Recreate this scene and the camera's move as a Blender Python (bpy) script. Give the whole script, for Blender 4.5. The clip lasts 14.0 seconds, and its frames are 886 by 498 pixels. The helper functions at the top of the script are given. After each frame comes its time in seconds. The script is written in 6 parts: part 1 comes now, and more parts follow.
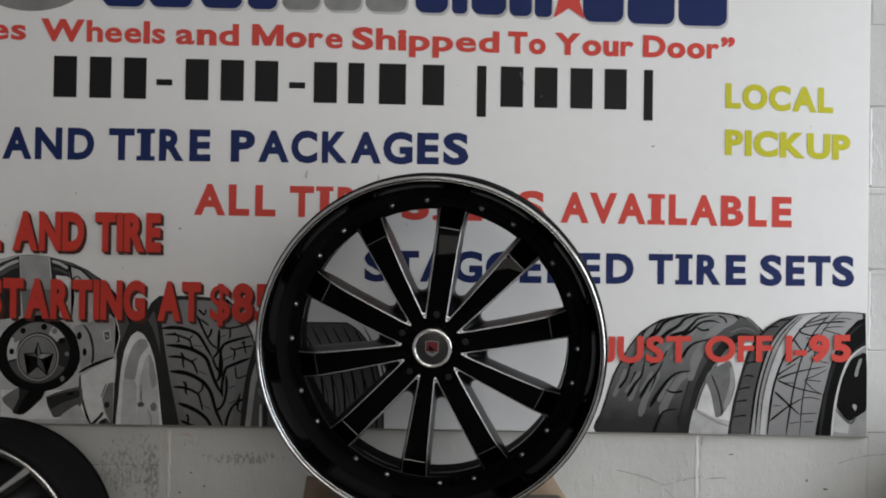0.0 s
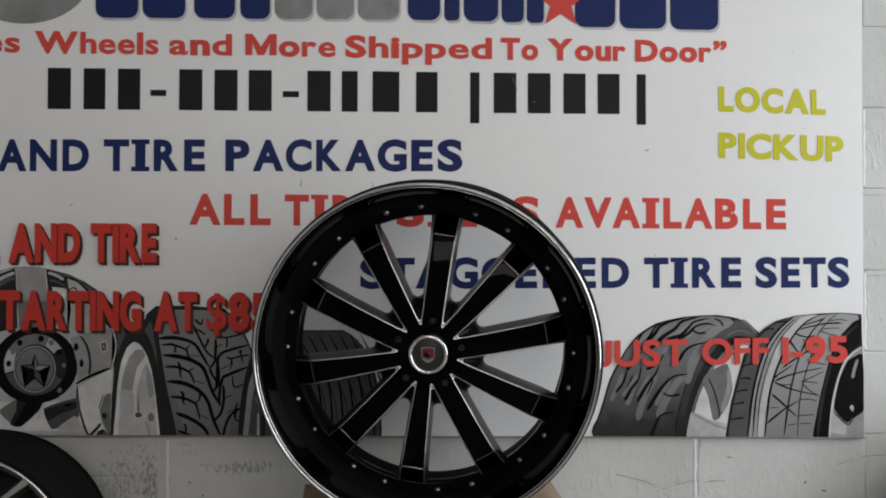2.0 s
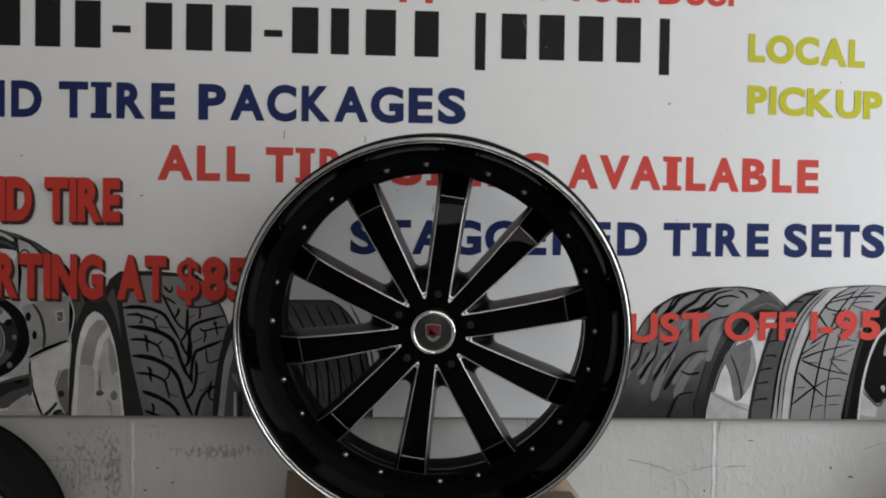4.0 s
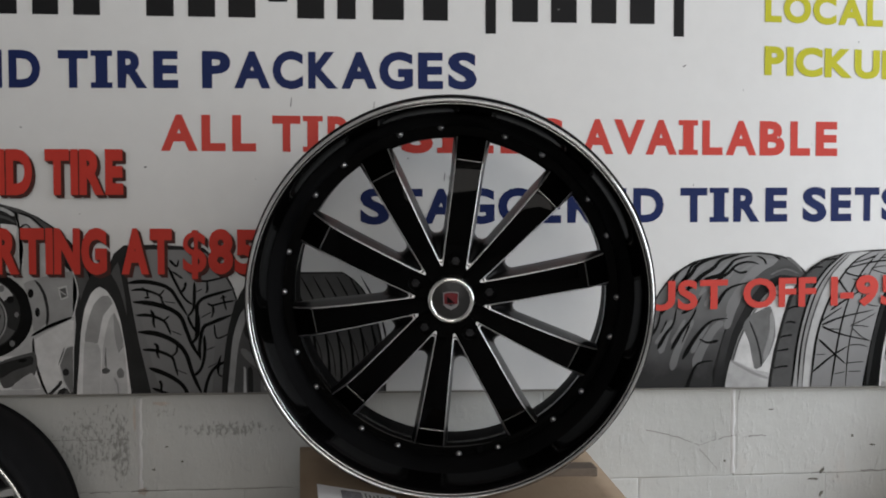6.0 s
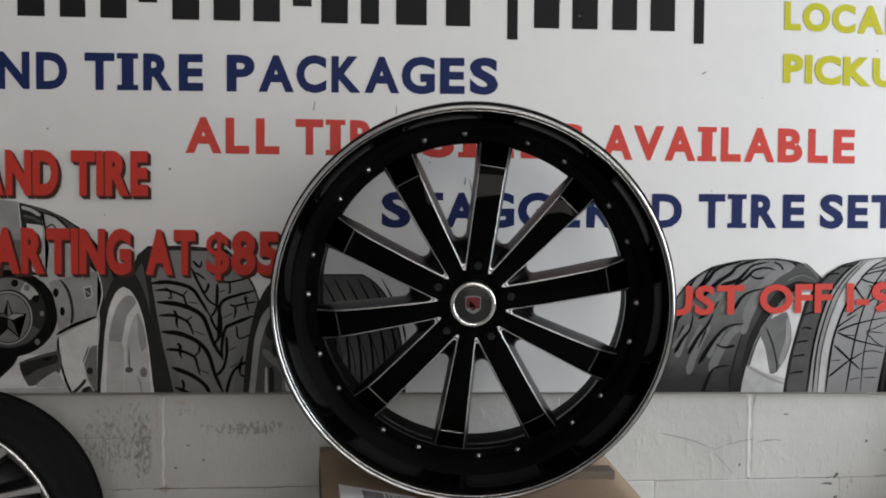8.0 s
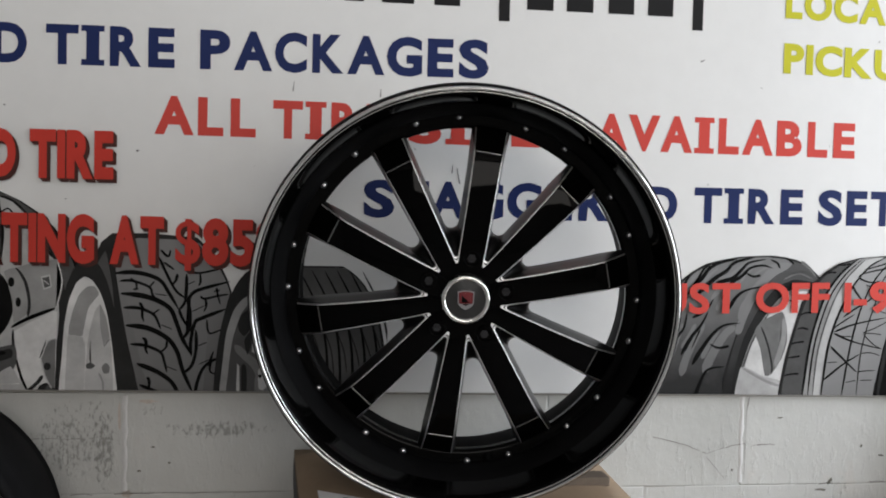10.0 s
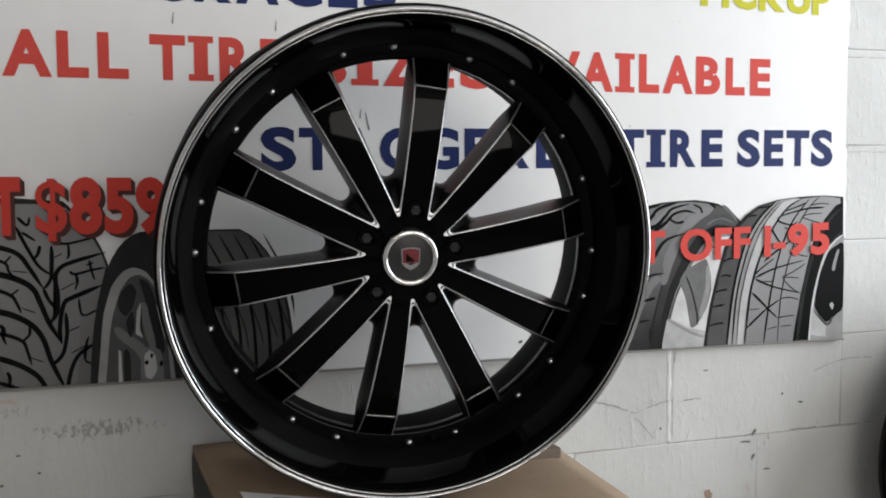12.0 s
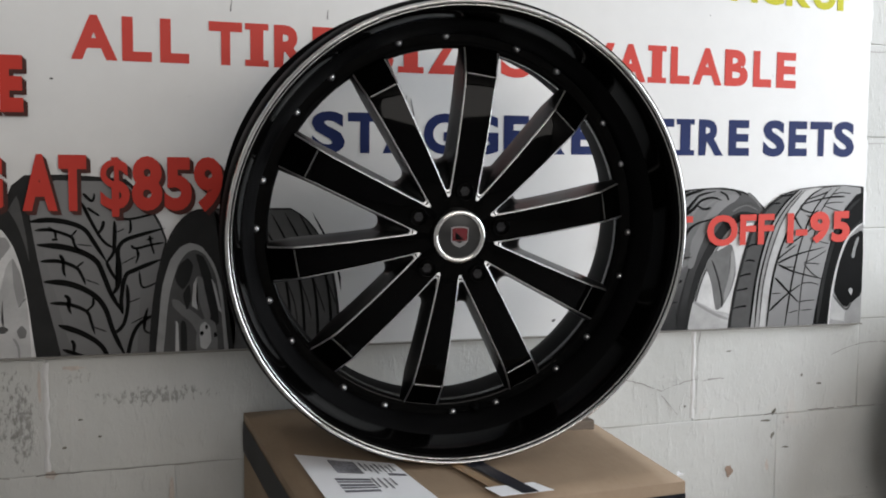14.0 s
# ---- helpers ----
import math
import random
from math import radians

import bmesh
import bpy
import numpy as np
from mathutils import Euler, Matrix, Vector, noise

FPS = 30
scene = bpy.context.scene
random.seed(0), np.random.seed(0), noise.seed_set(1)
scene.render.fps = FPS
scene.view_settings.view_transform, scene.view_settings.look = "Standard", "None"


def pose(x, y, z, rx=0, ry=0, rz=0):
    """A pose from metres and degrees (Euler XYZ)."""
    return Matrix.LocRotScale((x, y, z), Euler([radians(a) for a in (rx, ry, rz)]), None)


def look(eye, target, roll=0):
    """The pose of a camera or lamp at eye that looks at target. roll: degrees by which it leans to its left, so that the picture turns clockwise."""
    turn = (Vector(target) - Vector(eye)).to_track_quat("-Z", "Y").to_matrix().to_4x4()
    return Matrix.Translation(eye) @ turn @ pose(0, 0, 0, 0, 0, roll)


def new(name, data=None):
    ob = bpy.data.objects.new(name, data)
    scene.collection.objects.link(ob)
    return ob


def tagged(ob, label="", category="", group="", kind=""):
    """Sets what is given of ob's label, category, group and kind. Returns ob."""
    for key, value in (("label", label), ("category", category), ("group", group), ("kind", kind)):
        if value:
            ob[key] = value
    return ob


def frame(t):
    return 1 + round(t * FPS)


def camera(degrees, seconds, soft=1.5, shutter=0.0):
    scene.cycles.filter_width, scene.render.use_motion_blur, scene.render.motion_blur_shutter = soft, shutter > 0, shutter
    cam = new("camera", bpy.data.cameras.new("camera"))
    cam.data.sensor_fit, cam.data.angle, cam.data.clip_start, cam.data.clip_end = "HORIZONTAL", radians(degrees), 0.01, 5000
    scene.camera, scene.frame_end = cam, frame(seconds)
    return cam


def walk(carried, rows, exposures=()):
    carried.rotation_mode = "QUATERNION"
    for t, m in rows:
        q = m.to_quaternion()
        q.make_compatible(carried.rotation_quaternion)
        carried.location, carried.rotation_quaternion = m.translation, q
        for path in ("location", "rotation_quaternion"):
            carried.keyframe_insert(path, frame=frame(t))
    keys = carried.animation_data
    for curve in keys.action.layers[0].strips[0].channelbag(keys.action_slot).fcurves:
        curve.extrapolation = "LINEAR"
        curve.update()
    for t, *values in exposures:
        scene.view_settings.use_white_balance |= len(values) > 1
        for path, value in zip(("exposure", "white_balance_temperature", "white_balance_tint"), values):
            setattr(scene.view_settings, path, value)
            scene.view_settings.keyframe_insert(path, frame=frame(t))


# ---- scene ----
cam = camera(45.5, 14.0, soft=1.9)
PATH = [
    (0, (-0.096, -2.443, 1.423), (-0.003, -0.445, 1.449), 0.88),
    (0.5, (-0.098, -2.441, 1.417), (-0.0, -0.444, 1.44), 0.86),
    (1, (-0.094, -2.443, 1.412), (0.001, -0.445, 1.442), 0.72),
    (1.5, (-0.089, -2.443, 1.415), (0.019, -0.446, 1.442), 0.6),
    (2, (-0.087, -2.447, 1.421), (0.007, -0.45, 1.461), 0.12),
    (2.5, (-0.058, -2.433, 1.426), (0.039, -0.436, 1.462), -1.51),
    (3, (-0.107, -2.323, 1.432), (0.005, -0.327, 1.388), -0.19),
    (3.2, (-0.135, -2.29, 1.443), (0.005, -0.294, 1.408), 0.41),
    (5.3, (-0.197, -2.122, 1.452), (0.015, -0.135, 1.355), 0.36),
    (5.5, (-0.209, -2.127, 1.416), (0.007, -0.14, 1.343), 0.16),
    (6, (-0.208, -2.136, 1.412), (-0.01, -0.148, 1.333), -0.07),
    (6.5, (-0.204, -2.133, 1.407), (0.007, -0.146, 1.321), -0.06),
    (7, (-0.217, -2.141, 1.409), (-0.012, -0.153, 1.331), 0.22),
    (7.5, (-0.239, -2.144, 1.422), (-0.041, -0.155, 1.339), 0.72),
    (8, (-0.24, -2.154, 1.426), (-0.052, -0.165, 1.341), 0.46),
    (8.2, (-0.223, -2.17, 1.414), (-0.054, -0.179, 1.336), -0.34),
    (10.3, (-0.322, -1.962, 1.41), (-0.021, 0.011, 1.311), 1.32),
    (10.5, (-0.343, -1.905, 1.403), (-0.003, 0.063, 1.286), 0.72),
    (11, (-0.363, -1.765, 1.402), (0.137, 0.166, 1.264), 0.95),
    (11.5, (-0.417, -1.731, 1.392), (0.168, 0.176, 1.244), 0.87),
    (12, (-0.464, -1.755, 1.371), (0.202, 0.126, 1.229), -0.36),
    (12.5, (-0.54, -1.793, 1.371), (0.131, 0.085, 1.226), -0.57),
    (13, (-0.558, -1.818, 1.36), (0.152, 0.046, 1.212), 0.11),
    (13.5, (-0.547, -1.825, 1.369), (0.139, 0.047, 1.207), 0.36),
    (14, (-0.552, -1.817, 1.361), (0.105, 0.065, 1.2), 0.43),
]
walk(cam, [(t, look(eye, target, roll)) for t, eye, target, roll in PATH],
     exposures=[(0.0, 0.05), (3.0, 0.05), (7.0, 0.18), (8.0, 0.26), (10.5, 0.46), (12.5, 0.54), (14.0, 0.52)])

# ---- world and light ----
world = bpy.data.worlds.new("sky")
scene.world = world
world.use_nodes = True
wn = world.node_tree
sky = wn.nodes.new("ShaderNodeTexSky")
sky.sky_type, sky.sun_disc = "NISHITA", False
sky.sun_elevation, sky.sun_rotation = radians(40), radians(60)
wn.links.new(sky.outputs["Color"], wn.nodes["Background"].inputs["Color"])
wn.nodes["Background"].inputs["Strength"].default_value = 0.06

# daylight that comes in through the wide opening in the side wall
lamp = bpy.data.lights.new("bay_daylight", "AREA")
lamp.shape, lamp.size, lamp.size_y, lamp.energy, lamp.color = "RECTANGLE", 2.1, 2.0, 61, (0.90, 0.94, 1.0)
new("bay_daylight", lamp).matrix_world = look((2.55, -1.42, 1.62), (0.0, -1.2, 1.4))
# daylight from the shop front behind the camera
lamp2 = bpy.data.lights.new("front_daylight", "AREA")
lamp2.shape, lamp2.size, lamp2.size_y, lamp2.energy, lamp2.color = "RECTANGLE", 3.8, 1.1, 56, (1.0, 0.93, 0.865)
new("front_daylight", lamp2).matrix_world = look((0.62, -5.55, 2.32), (0.3, -1.0, 1.5))


# ---- materials ----
def shader(name):
    m = bpy.data.materials.new(name)
    m.use_nodes = True
    nt = m.node_tree
    return m, nt, nt.nodes["Principled BSDF"]


def node(nt, kind, **kw):
    n = nt.nodes.new(kind)
    for key, value in kw.items():
        if key in n.inputs:
            n.inputs[key].default_value = value
    return n


def ramp(nt, source, stops):
    r = nt.nodes.new("ShaderNodeValToRGB")
    while len(r.color_ramp.elements) < len(stops):
        r.color_ramp.elements.new(0.5)
    for e, (p, c) in zip(r.color_ramp.elements, stops):
        e.position = p
        e.color = (c, c, c, 1) if isinstance(c, (int, float)) else (*c, 1)
    nt.links.new(source, r.inputs[0])
    return r.outputs[0]


def noise_of(nt, scale, detail=4.0, rough=0.55, stretch=(1, 1, 1), kind="Object"):
    tc = nt.nodes.new("ShaderNodeTexCoord")
    mp = node(nt, "ShaderNodeMapping", Scale=stretch)
    if kind == "World":
        g = nt.nodes.new("ShaderNodeNewGeometry")
        nt.links.new(g.outputs["Position"], mp.inputs[0])
    else:
        nt.links.new(tc.outputs[kind], mp.inputs[0])
    n = node(nt, "ShaderNodeTexNoise", Scale=scale, Detail=detail, Roughness=rough)
    nt.links.new(mp.outputs[0], n.inputs["Vector"])
    return n.outputs["Fac"]


def mixed(nt, fac, a, b, mode="MIX"):
    n = nt.nodes.new("ShaderNodeMix")
    n.data_type, n.blend_type = "RGBA", mode
    for sock, value in ((n.inputs[0], fac), (n.inputs[6], a), (n.inputs[7], b)):
        if isinstance(value, bpy.types.NodeSocket):
            nt.links.new(value, sock)
        elif isinstance(value, tuple):
            sock.default_value = (*value, 1)
        else:
            sock.default_value = value
    return n.outputs[2]


def maths(nt, op, a, b=0.0, c=0.0):
    n = nt.nodes.new("ShaderNodeMath")
    n.operation = op
    for sock, value in zip(n.inputs, (a, b, c)):
        if isinstance(value, bpy.types.NodeSocket):
            nt.links.new(value, sock)
        else:
            sock.default_value = value
    return n.outputs[0]


def bump(nt, bsdf, height, strength=0.2, distance=0.002):
    b = node(nt, "ShaderNodeBump", Strength=strength, Distance=distance)
    nt.links.new(height, b.inputs["Height"])
    nt.links.new(b.outputs[0], bsdf.inputs["Normal"])


def plain(name, color, rough=0.5, metal=0.0, vary=0.12, scale=30.0, coat=0.0, relief=0.0, spec=0.5, stretch=(1, 1, 1), kind="Object"):
    """A surface of one colour with fine and coarse variation and, if wanted, relief."""
    m, nt, b = shader(name)
    fine = noise_of(nt, scale, 6, 0.6, stretch, kind)
    coarse = noise_of(nt, scale / 9, 3, 0.5, stretch, kind)
    both = maths(nt, "MULTIPLY_ADD", fine, 0.5, maths(nt, "MULTIPLY", coarse, 0.5))
    lo, hi = tuple(c * (1 - vary) for c in color), tuple(min(1, c * (1 + vary)) for c in color)
    nt.links.new(ramp(nt, both, [(0.3, lo), (0.7, hi)]), b.inputs["Base Color"])
    nt.links.new(ramp(nt, coarse, [(0.3, max(0.02, rough * 0.85)), (0.7, min(1, rough * 1.15))]), b.inputs["Roughness"])
    b.inputs["Metallic"].default_value = metal
    b.inputs["Specular IOR Level"].default_value = spec
    b.inputs["Coat Weight"].default_value = coat
    b.inputs["Coat Roughness"].default_value = 0.04
    if relief:
        bump(nt, b, fine, relief)
    return m


def patch_mask(nt, pos, cx, cz, hx, hz):
    """1 inside an oval of the wall, fading to 0 at its edge."""
    sep = nt.nodes.new("ShaderNodeSeparateXYZ")
    nt.links.new(pos, sep.inputs[0])
    dx = maths(nt, "DIVIDE", maths(nt, "SUBTRACT", sep.outputs[0], cx), hx)
    dz = maths(nt, "DIVIDE", maths(nt, "SUBTRACT", sep.outputs[2], cz), hz)
    d = maths(nt, "ADD", maths(nt, "MULTIPLY", dx, dx), maths(nt, "MULTIPLY", dz, dz))
    n = maths(nt, "SUBTRACT", 1.0, d)
    n.node.use_clamp = True
    return n


def painted_block():
    m, nt, b = shader("painted_block")
    geo = nt.nodes.new("ShaderNodeNewGeometry")
    pos = geo.outputs["Position"]
    info = nt.nodes.new("ShaderNodeObjectInfo")
    coarse = noise_of(nt, 3.2, 4, 0.6, kind="World")
    fine = noise_of(nt, 55, 6, 0.65, kind="World")
    grit = noise_of(nt, 230, 3, 0.6, kind="World")
    base = ramp(nt, coarse, [(0.25, (0.44, 0.446, 0.425)), (0.75, (0.585, 0.592, 0.57))])
    tone = ramp(nt, info.outputs["Random"], [(0.0, 0.93), (1.0, 1.0)])
    base = mixed(nt, 1.0, base, tone, "MULTIPLY")
    # pinkish rust showing through here and there
    pink = ramp(nt, noise_of(nt, 6.5, 5, 0.6, kind="World"), [(0.62, 0.0), (0.78, 0.45)])
    base = mixed(nt, pink, base, (0.60, 0.50, 0.44))
    # small chips and grime specks
    speck = ramp(nt, noise_of(nt, 38, 5, 0.7, kind="World"), [(0.69, 0.0), (0.74, 0.85)])
    base = mixed(nt, speck, base, (0.16, 0.15, 0.14))
    # scuffed places with the paint rubbed through
    scratch = noise_of(nt, 130, 6, 0.72, (1.0, 1.0, 0.5), "World")
    for cx, cz, hx, hz, level in ((-0.70, 0.945, 0.095, 0.095, 0.505), (-0.640, 0.935, 0.024, 0.085, 0.45), (-0.43, 0.968, 0.12, 0.020, 0.475), (-0.56, 1.005, 0.05, 0.02, 0.55), (-0.655, 1.01, 0.04, 0.02, 0.54),
                                  (0.55, 0.925, 0.16, 0.03, 0.60), (0.84, 0.842, 0.035, 0.05, 0.57), (0.52, 0.90, 0.035, 0.05, 0.6), (1.05, 1.0, 0.2, 0.03, 0.62)):
        area = patch_mask(nt, pos, cx, cz, hx, hz)
        worn = ramp(nt, maths(nt, "MULTIPLY_ADD", area, 0.16, scratch), [(level + 0.13, 0.0), (level + 0.21, 0.7)])
        keep = maths(nt, "MULTIPLY", worn, ramp(nt, area, [(0.0, 0.0), (0.18, 1.0)]))
        base = mixed(nt, keep, base, (0.20, 0.195, 0.18))
    nt.links.new(base, b.inputs["Base Color"])
    b.inputs["Roughness"].default_value = 0.55
    lump = noise_of(nt, 11, 4, 0.6, (1.0, 1.0, 0.7), "World")
    drip = ramp(nt, noise_of(nt, 75, 5, 0.6, (1.0, 1.0, 0.38), "World"), [(0.52, 0.0), (0.70, 1.0)])
    where = ramp(nt, noise_of(nt, 7, 3, 0.6, (1.0, 1.0, 0.6), "World"), [(0.42, 0.08), (0.62, 1.0)])
    h = maths(nt, "MULTIPLY_ADD", fine, 0.30, maths(nt, "MULTIPLY_ADD", grit, 0.14, maths(nt, "MULTIPLY_ADD", maths(nt, "MULTIPLY", drip, where), 0.55, maths(nt, "MULTIPLY", lump, 1.5))))
    bump(nt, b, h, 0.55, 0.004)
    return m


def cardboard_material():
    m, nt, b = shader("cardboard")
    fibre = noise_of(nt, 140, 5, 0.7, (1, 0.25, 1))
    blot = noise_of(nt, 6, 4, 0.6)
    c = ramp(nt, blot, [(0.3, (0.25, 0.178, 0.115)), (0.7, (0.325, 0.24, 0.16))])
    c = mixed(nt, ramp(nt, fibre, [(0.45, 0.0), (0.8, 0.25)]), c, (0.22, 0.14, 0.08))
    nt.links.new(c, b.inputs["Base Color"])
    b.inputs["Roughness"].default_value = 0.75
    bump(nt, b, maths(nt, "MULTIPLY_ADD", blot, 3.0, fibre), 0.25, 0.002)
    return m


BLOCK = painted_block()
MORTAR = plain("painted_mortar", (0.48, 0.47, 0.455), 0.7, relief=0.3, scale=60, kind="World")
PANEL = plain("sign_panel_white", (0.68, 0.68, 0.67), 0.42, vary=0.035, scale=25, kind="World")
# panel edge, darkened to carry the shadow line under the sign
EDGE_SHADE = plain("sign_panel_edge_shade", (0.20, 0.19, 0.17), 0.5, scale=40)
NAVY = plain("navy_vinyl", (0.009, 0.019, 0.088), 0.5, spec=0.15, vary=0.10, scale=18)
RED = plain("red_vinyl", (0.55, 0.062, 0.048), 0.5, spec=0.15, vary=0.06, scale=18)
DEEP_RED = plain("deep_red_vinyl", (0.49, 0.040, 0.027), 0.5, spec=0.15, vary=0.10, scale=22)
BLACK_INK = plain("black_vinyl", (0.008, 0.008, 0.009), 0.5, spec=0.15, vary=0.1, scale=18)
YELLOW = plain("yellow_green_vinyl", (0.50, 0.48, 0.03), 0.5, spec=0.15, vary=0.06, scale=20)
SHADE_INK = plain("brown_shadow_ink", (0.06, 0.02, 0.016), 0.5, spec=0.15, vary=0.2, scale=30)
INK = {}


def grey_ink(v):
    if v not in INK:
        INK[v] = plain("grey_print", (v, v, v * 0.99), 0.55, spec=0.05, vary=0.30, scale=26, kind="World")
    return INK[v]


def shaded_ink(name, v0, z0, v1, z1):
    """A printed tone that runs from one grey to another up the picture."""
    m, nt, b = shader(name)
    sep = nt.nodes.new("ShaderNodeSeparateXYZ")
    nt.links.new(nt.nodes.new("ShaderNodeNewGeometry").outputs["Position"], sep.inputs[0])
    t = maths(nt, "DIVIDE", maths(nt, "SUBTRACT", sep.outputs[2], z0), z1 - z0)
    t = maths(nt, "MULTIPLY_ADD", noise_of(nt, 30, 3, 0.5, kind="World"), 0.3, maths(nt, "SUBTRACT", t, 0.15))
    nt.links.new(ramp(nt, t, [(0.0, (v0, v0, v0)), (1.0, (v1, v1, v1))]), b.inputs["Base Color"])
    b.inputs["Roughness"].default_value = 0.5
    b.inputs["Specular IOR Level"].default_value = 0.05
    return m


GLOSS_BLACK = plain("gloss_black_enamel", (0.0012, 0.0012, 0.0012), 0.05, vary=0.2, scale=12, spec=0.055)
LIP_BLACK = plain("lip_black_enamel", (0.0010, 0.0010, 0.0010), 0.13, vary=0.2, scale=12, spec=0.07)
BARREL = plain("satin_black_barrel", (0.0024, 0.0024, 0.0026), 0.6, spec=0.05, vary=0.3, scale=25)
LIP = plain("polished_lip_metal", (0.64, 0.635, 0.63), 0.13, 1.0, vary=0.10, scale=60)
CHROME = plain("polished_lip", (0.80, 0.79, 0.77), 0.10, 1.0, vary=0.05, scale=60)
# grey metal that imitates the highlight on the black spokes' bend
CREASE_GLINT = plain("crease_highlight", (0.15, 0.15, 0.15), 0.10, 1.0, vary=0.08, scale=160)
FLANK = plain("satin_black_flank", (0.006, 0.006, 0.0062), 0.32, vary=0.25, scale=30, spec=0.2)
MILLED = plain("milled_aluminium", (0.86, 0.86, 0.86), 0.52, 1.0, vary=0.08, scale=160)
RIVET = plain("rivet_steel", (0.42, 0.42, 0.43), 0.3, 1.0, vary=0.1, scale=80)
NUT = plain("dark_nut_steel", (0.055, 0.055, 0.058), 0.22, 1.0, vary=0.2, scale=80)
CAP_DARK = plain("cap_smoked", (0.055, 0.055, 0.055), 0.3, 0.8, vary=0.15, scale=60)
CAP_RED = plain("cap_red_enamel", (0.13, 0.010, 0.014), 0.25, vary=0.1, scale=60, coat=0.5)
RUBBER = plain("tyre_rubber", (0.007, 0.007, 0.0075), 0.75, spec=0.08, vary=0.3, scale=45, relief=0.12)
DUSTY = plain("dusty_tyre_rubber", (0.020, 0.020, 0.019), 0.8, spec=0.1, vary=0.45, scale=35, relief=0.15)
ALLOY = plain("silver_alloy", (0.72, 0.72, 0.70), 0.33, 1.0, vary=0.06, scale=60)
DARK_ALLOY = plain("dark_alloy", (0.03, 0.03, 0.032), 0.3, 0.4, vary=0.15, scale=40)
CARDBOARD = cardboard_material()
TAPE = plain("black_tape", (0.013, 0.014, 0.02), 0.32, vary=0.25, scale=30, relief=0.1)
CLEAR_TAPE = plain("brown_tape", (0.30, 0.20, 0.11), 0.25, vary=0.1, scale=30)
PAPER = plain("label_paper", (0.90, 0.91, 0.93), 0.5, vary=0.04, scale=30)
PRINT = plain("label_print", (0.12, 0.12, 0.14), 0.6, vary=0.25, scale=60)
CONCRETE = plain("concrete_floor", (0.34, 0.335, 0.33), 0.7, vary=0.2, scale=9, relief=0.2)
SHOP_WALL = plain("shop_wall_paint", (0.46, 0.455, 0.45), 0.7, vary=0.08, scale=6, relief=0.1)
CEILING = plain("ceiling_paint", (0.60, 0.595, 0.59), 0.8, vary=0.06, scale=6)


# ---- building helpers ----
def part(name, bm, material, parent=None, label="", smooth=False):
    me = bpy.data.meshes.new(name)
    bm.normal_update()
    bm.to_mesh(me)
    bm.free()
    for m in material if isinstance(material, (list, tuple)) else [material]:
        me.materials.append(m)
    if smooth:
        for p in me.polygons:
            p.use_smooth = True
    ob = new(name, me)
    if parent:
        ob.parent = parent
    if label:
        ob["label"] = label
    return ob


def box_into(bm, x0, x1, y0, y1, z0, z1, bevel=0.0, mat=0, m=None):
    v = [bm.verts.new(c) for c in ((x0, y0, z0), (x1, y0, z0), (x1, y1, z0), (x0, y1, z0), (x0, y0, z1), (x1, y0, z1), (x1, y1, z1), (x0, y1, z1))]
    fs = [bm.faces.new([v[i] for i in f]) for f in ((0, 1, 5, 4), (1, 2, 6, 5), (2, 3, 7, 6), (3, 0, 4, 7), (4, 5, 6, 7), (3, 2, 1, 0))]
    for f in fs:
        f.material_index = mat
    if bevel:
        edges = list({e for f in fs for e in f.edges})
        out = bmesh.ops.bevel(bm, geom=edges, offset=bevel, segments=2, affect="EDGES", profile=0.6)
        v = list({w for f in out["faces"] for w in f.verts} | {w for w in v if w.is_valid})
    if m is not None:
        bmesh.ops.transform(bm, matrix=m, verts=v)
    return v


def lathe(bm, profile, steps=96, mat=0, closed=False):
    """Turns a profile of (radius, y) round the y axis."""
    rings = []
    for i in range(steps):
        a = 2 * math.pi * i / steps
        rings.append([bm.verts.new((r * math.cos(a), y, r * math.sin(a))) for r, y in profile])
    n = len(profile)
    for i in range(steps):
        p, q = rings[i], rings[(i + 1) % steps]
        for j in range(n if closed else n - 1):
            k = (j + 1) % n
            f = bm.faces.new((p[j], p[k], q[k], q[j]))
            f.material_index, f.smooth = mat, True


def flat(bm, pts, y, mat=0):
    """A thin printed shape in the plane of the sign, from its outline in (x, z)."""
    pts = [p for i, p in enumerate(pts) if i == 0 or (abs(p[0] - pts[i - 1][0]) + abs(p[1] - pts[i - 1][1])) > 1e-6]
    front = [bm.verts.new((x, y, z)) for x, z in pts]
    area = sum(a[0] * b[1] - b[0] * a[1] for a, b in zip(pts, pts[1:] + pts[:1]))
    if area < 0:
        front.reverse()
    f = bm.faces.new(front)
    f.material_index = mat
    out = bmesh.ops.triangulate(bm, faces=[f])
    return out


def clip_poly(pts, x0=None, x1=None, z0=None, z1=None):
    """The outline cut at the given bounds."""
    for axis, bound, sign in ((0, x0, 1), (0, x1, -1), (1, z0, 1), (1, z1, -1)):
        if bound is None:
            continue
        out = []
        for a, b in zip(pts, pts[1:] + pts[:1]):
            da, db = sign * (a[axis] - bound), sign * (b[axis] - bound)
            if da >= 0:
                out.append(a)
            if (da < 0) != (db < 0):
                s = da / (da - db)
                out.append((a[0] + s * (b[0] - a[0]), a[1] + s * (b[1] - a[1])))
        pts = out
        if len(pts) < 3:
            return []
    return pts


def oval(cx, cz, rx, rz, a0=0, a1=360, n=40, lean=0.0):
    out = []
    for i in range(n + (0 if a1 - a0 >= 360 else 1)):
        a = radians(a0 + (a1 - a0) * i / n)
        c, s = math.cos(a), math.sin(a)
        x, z = rx * c, rz * s
        out.append((cx + x + lean * z, cz + z))
    return out


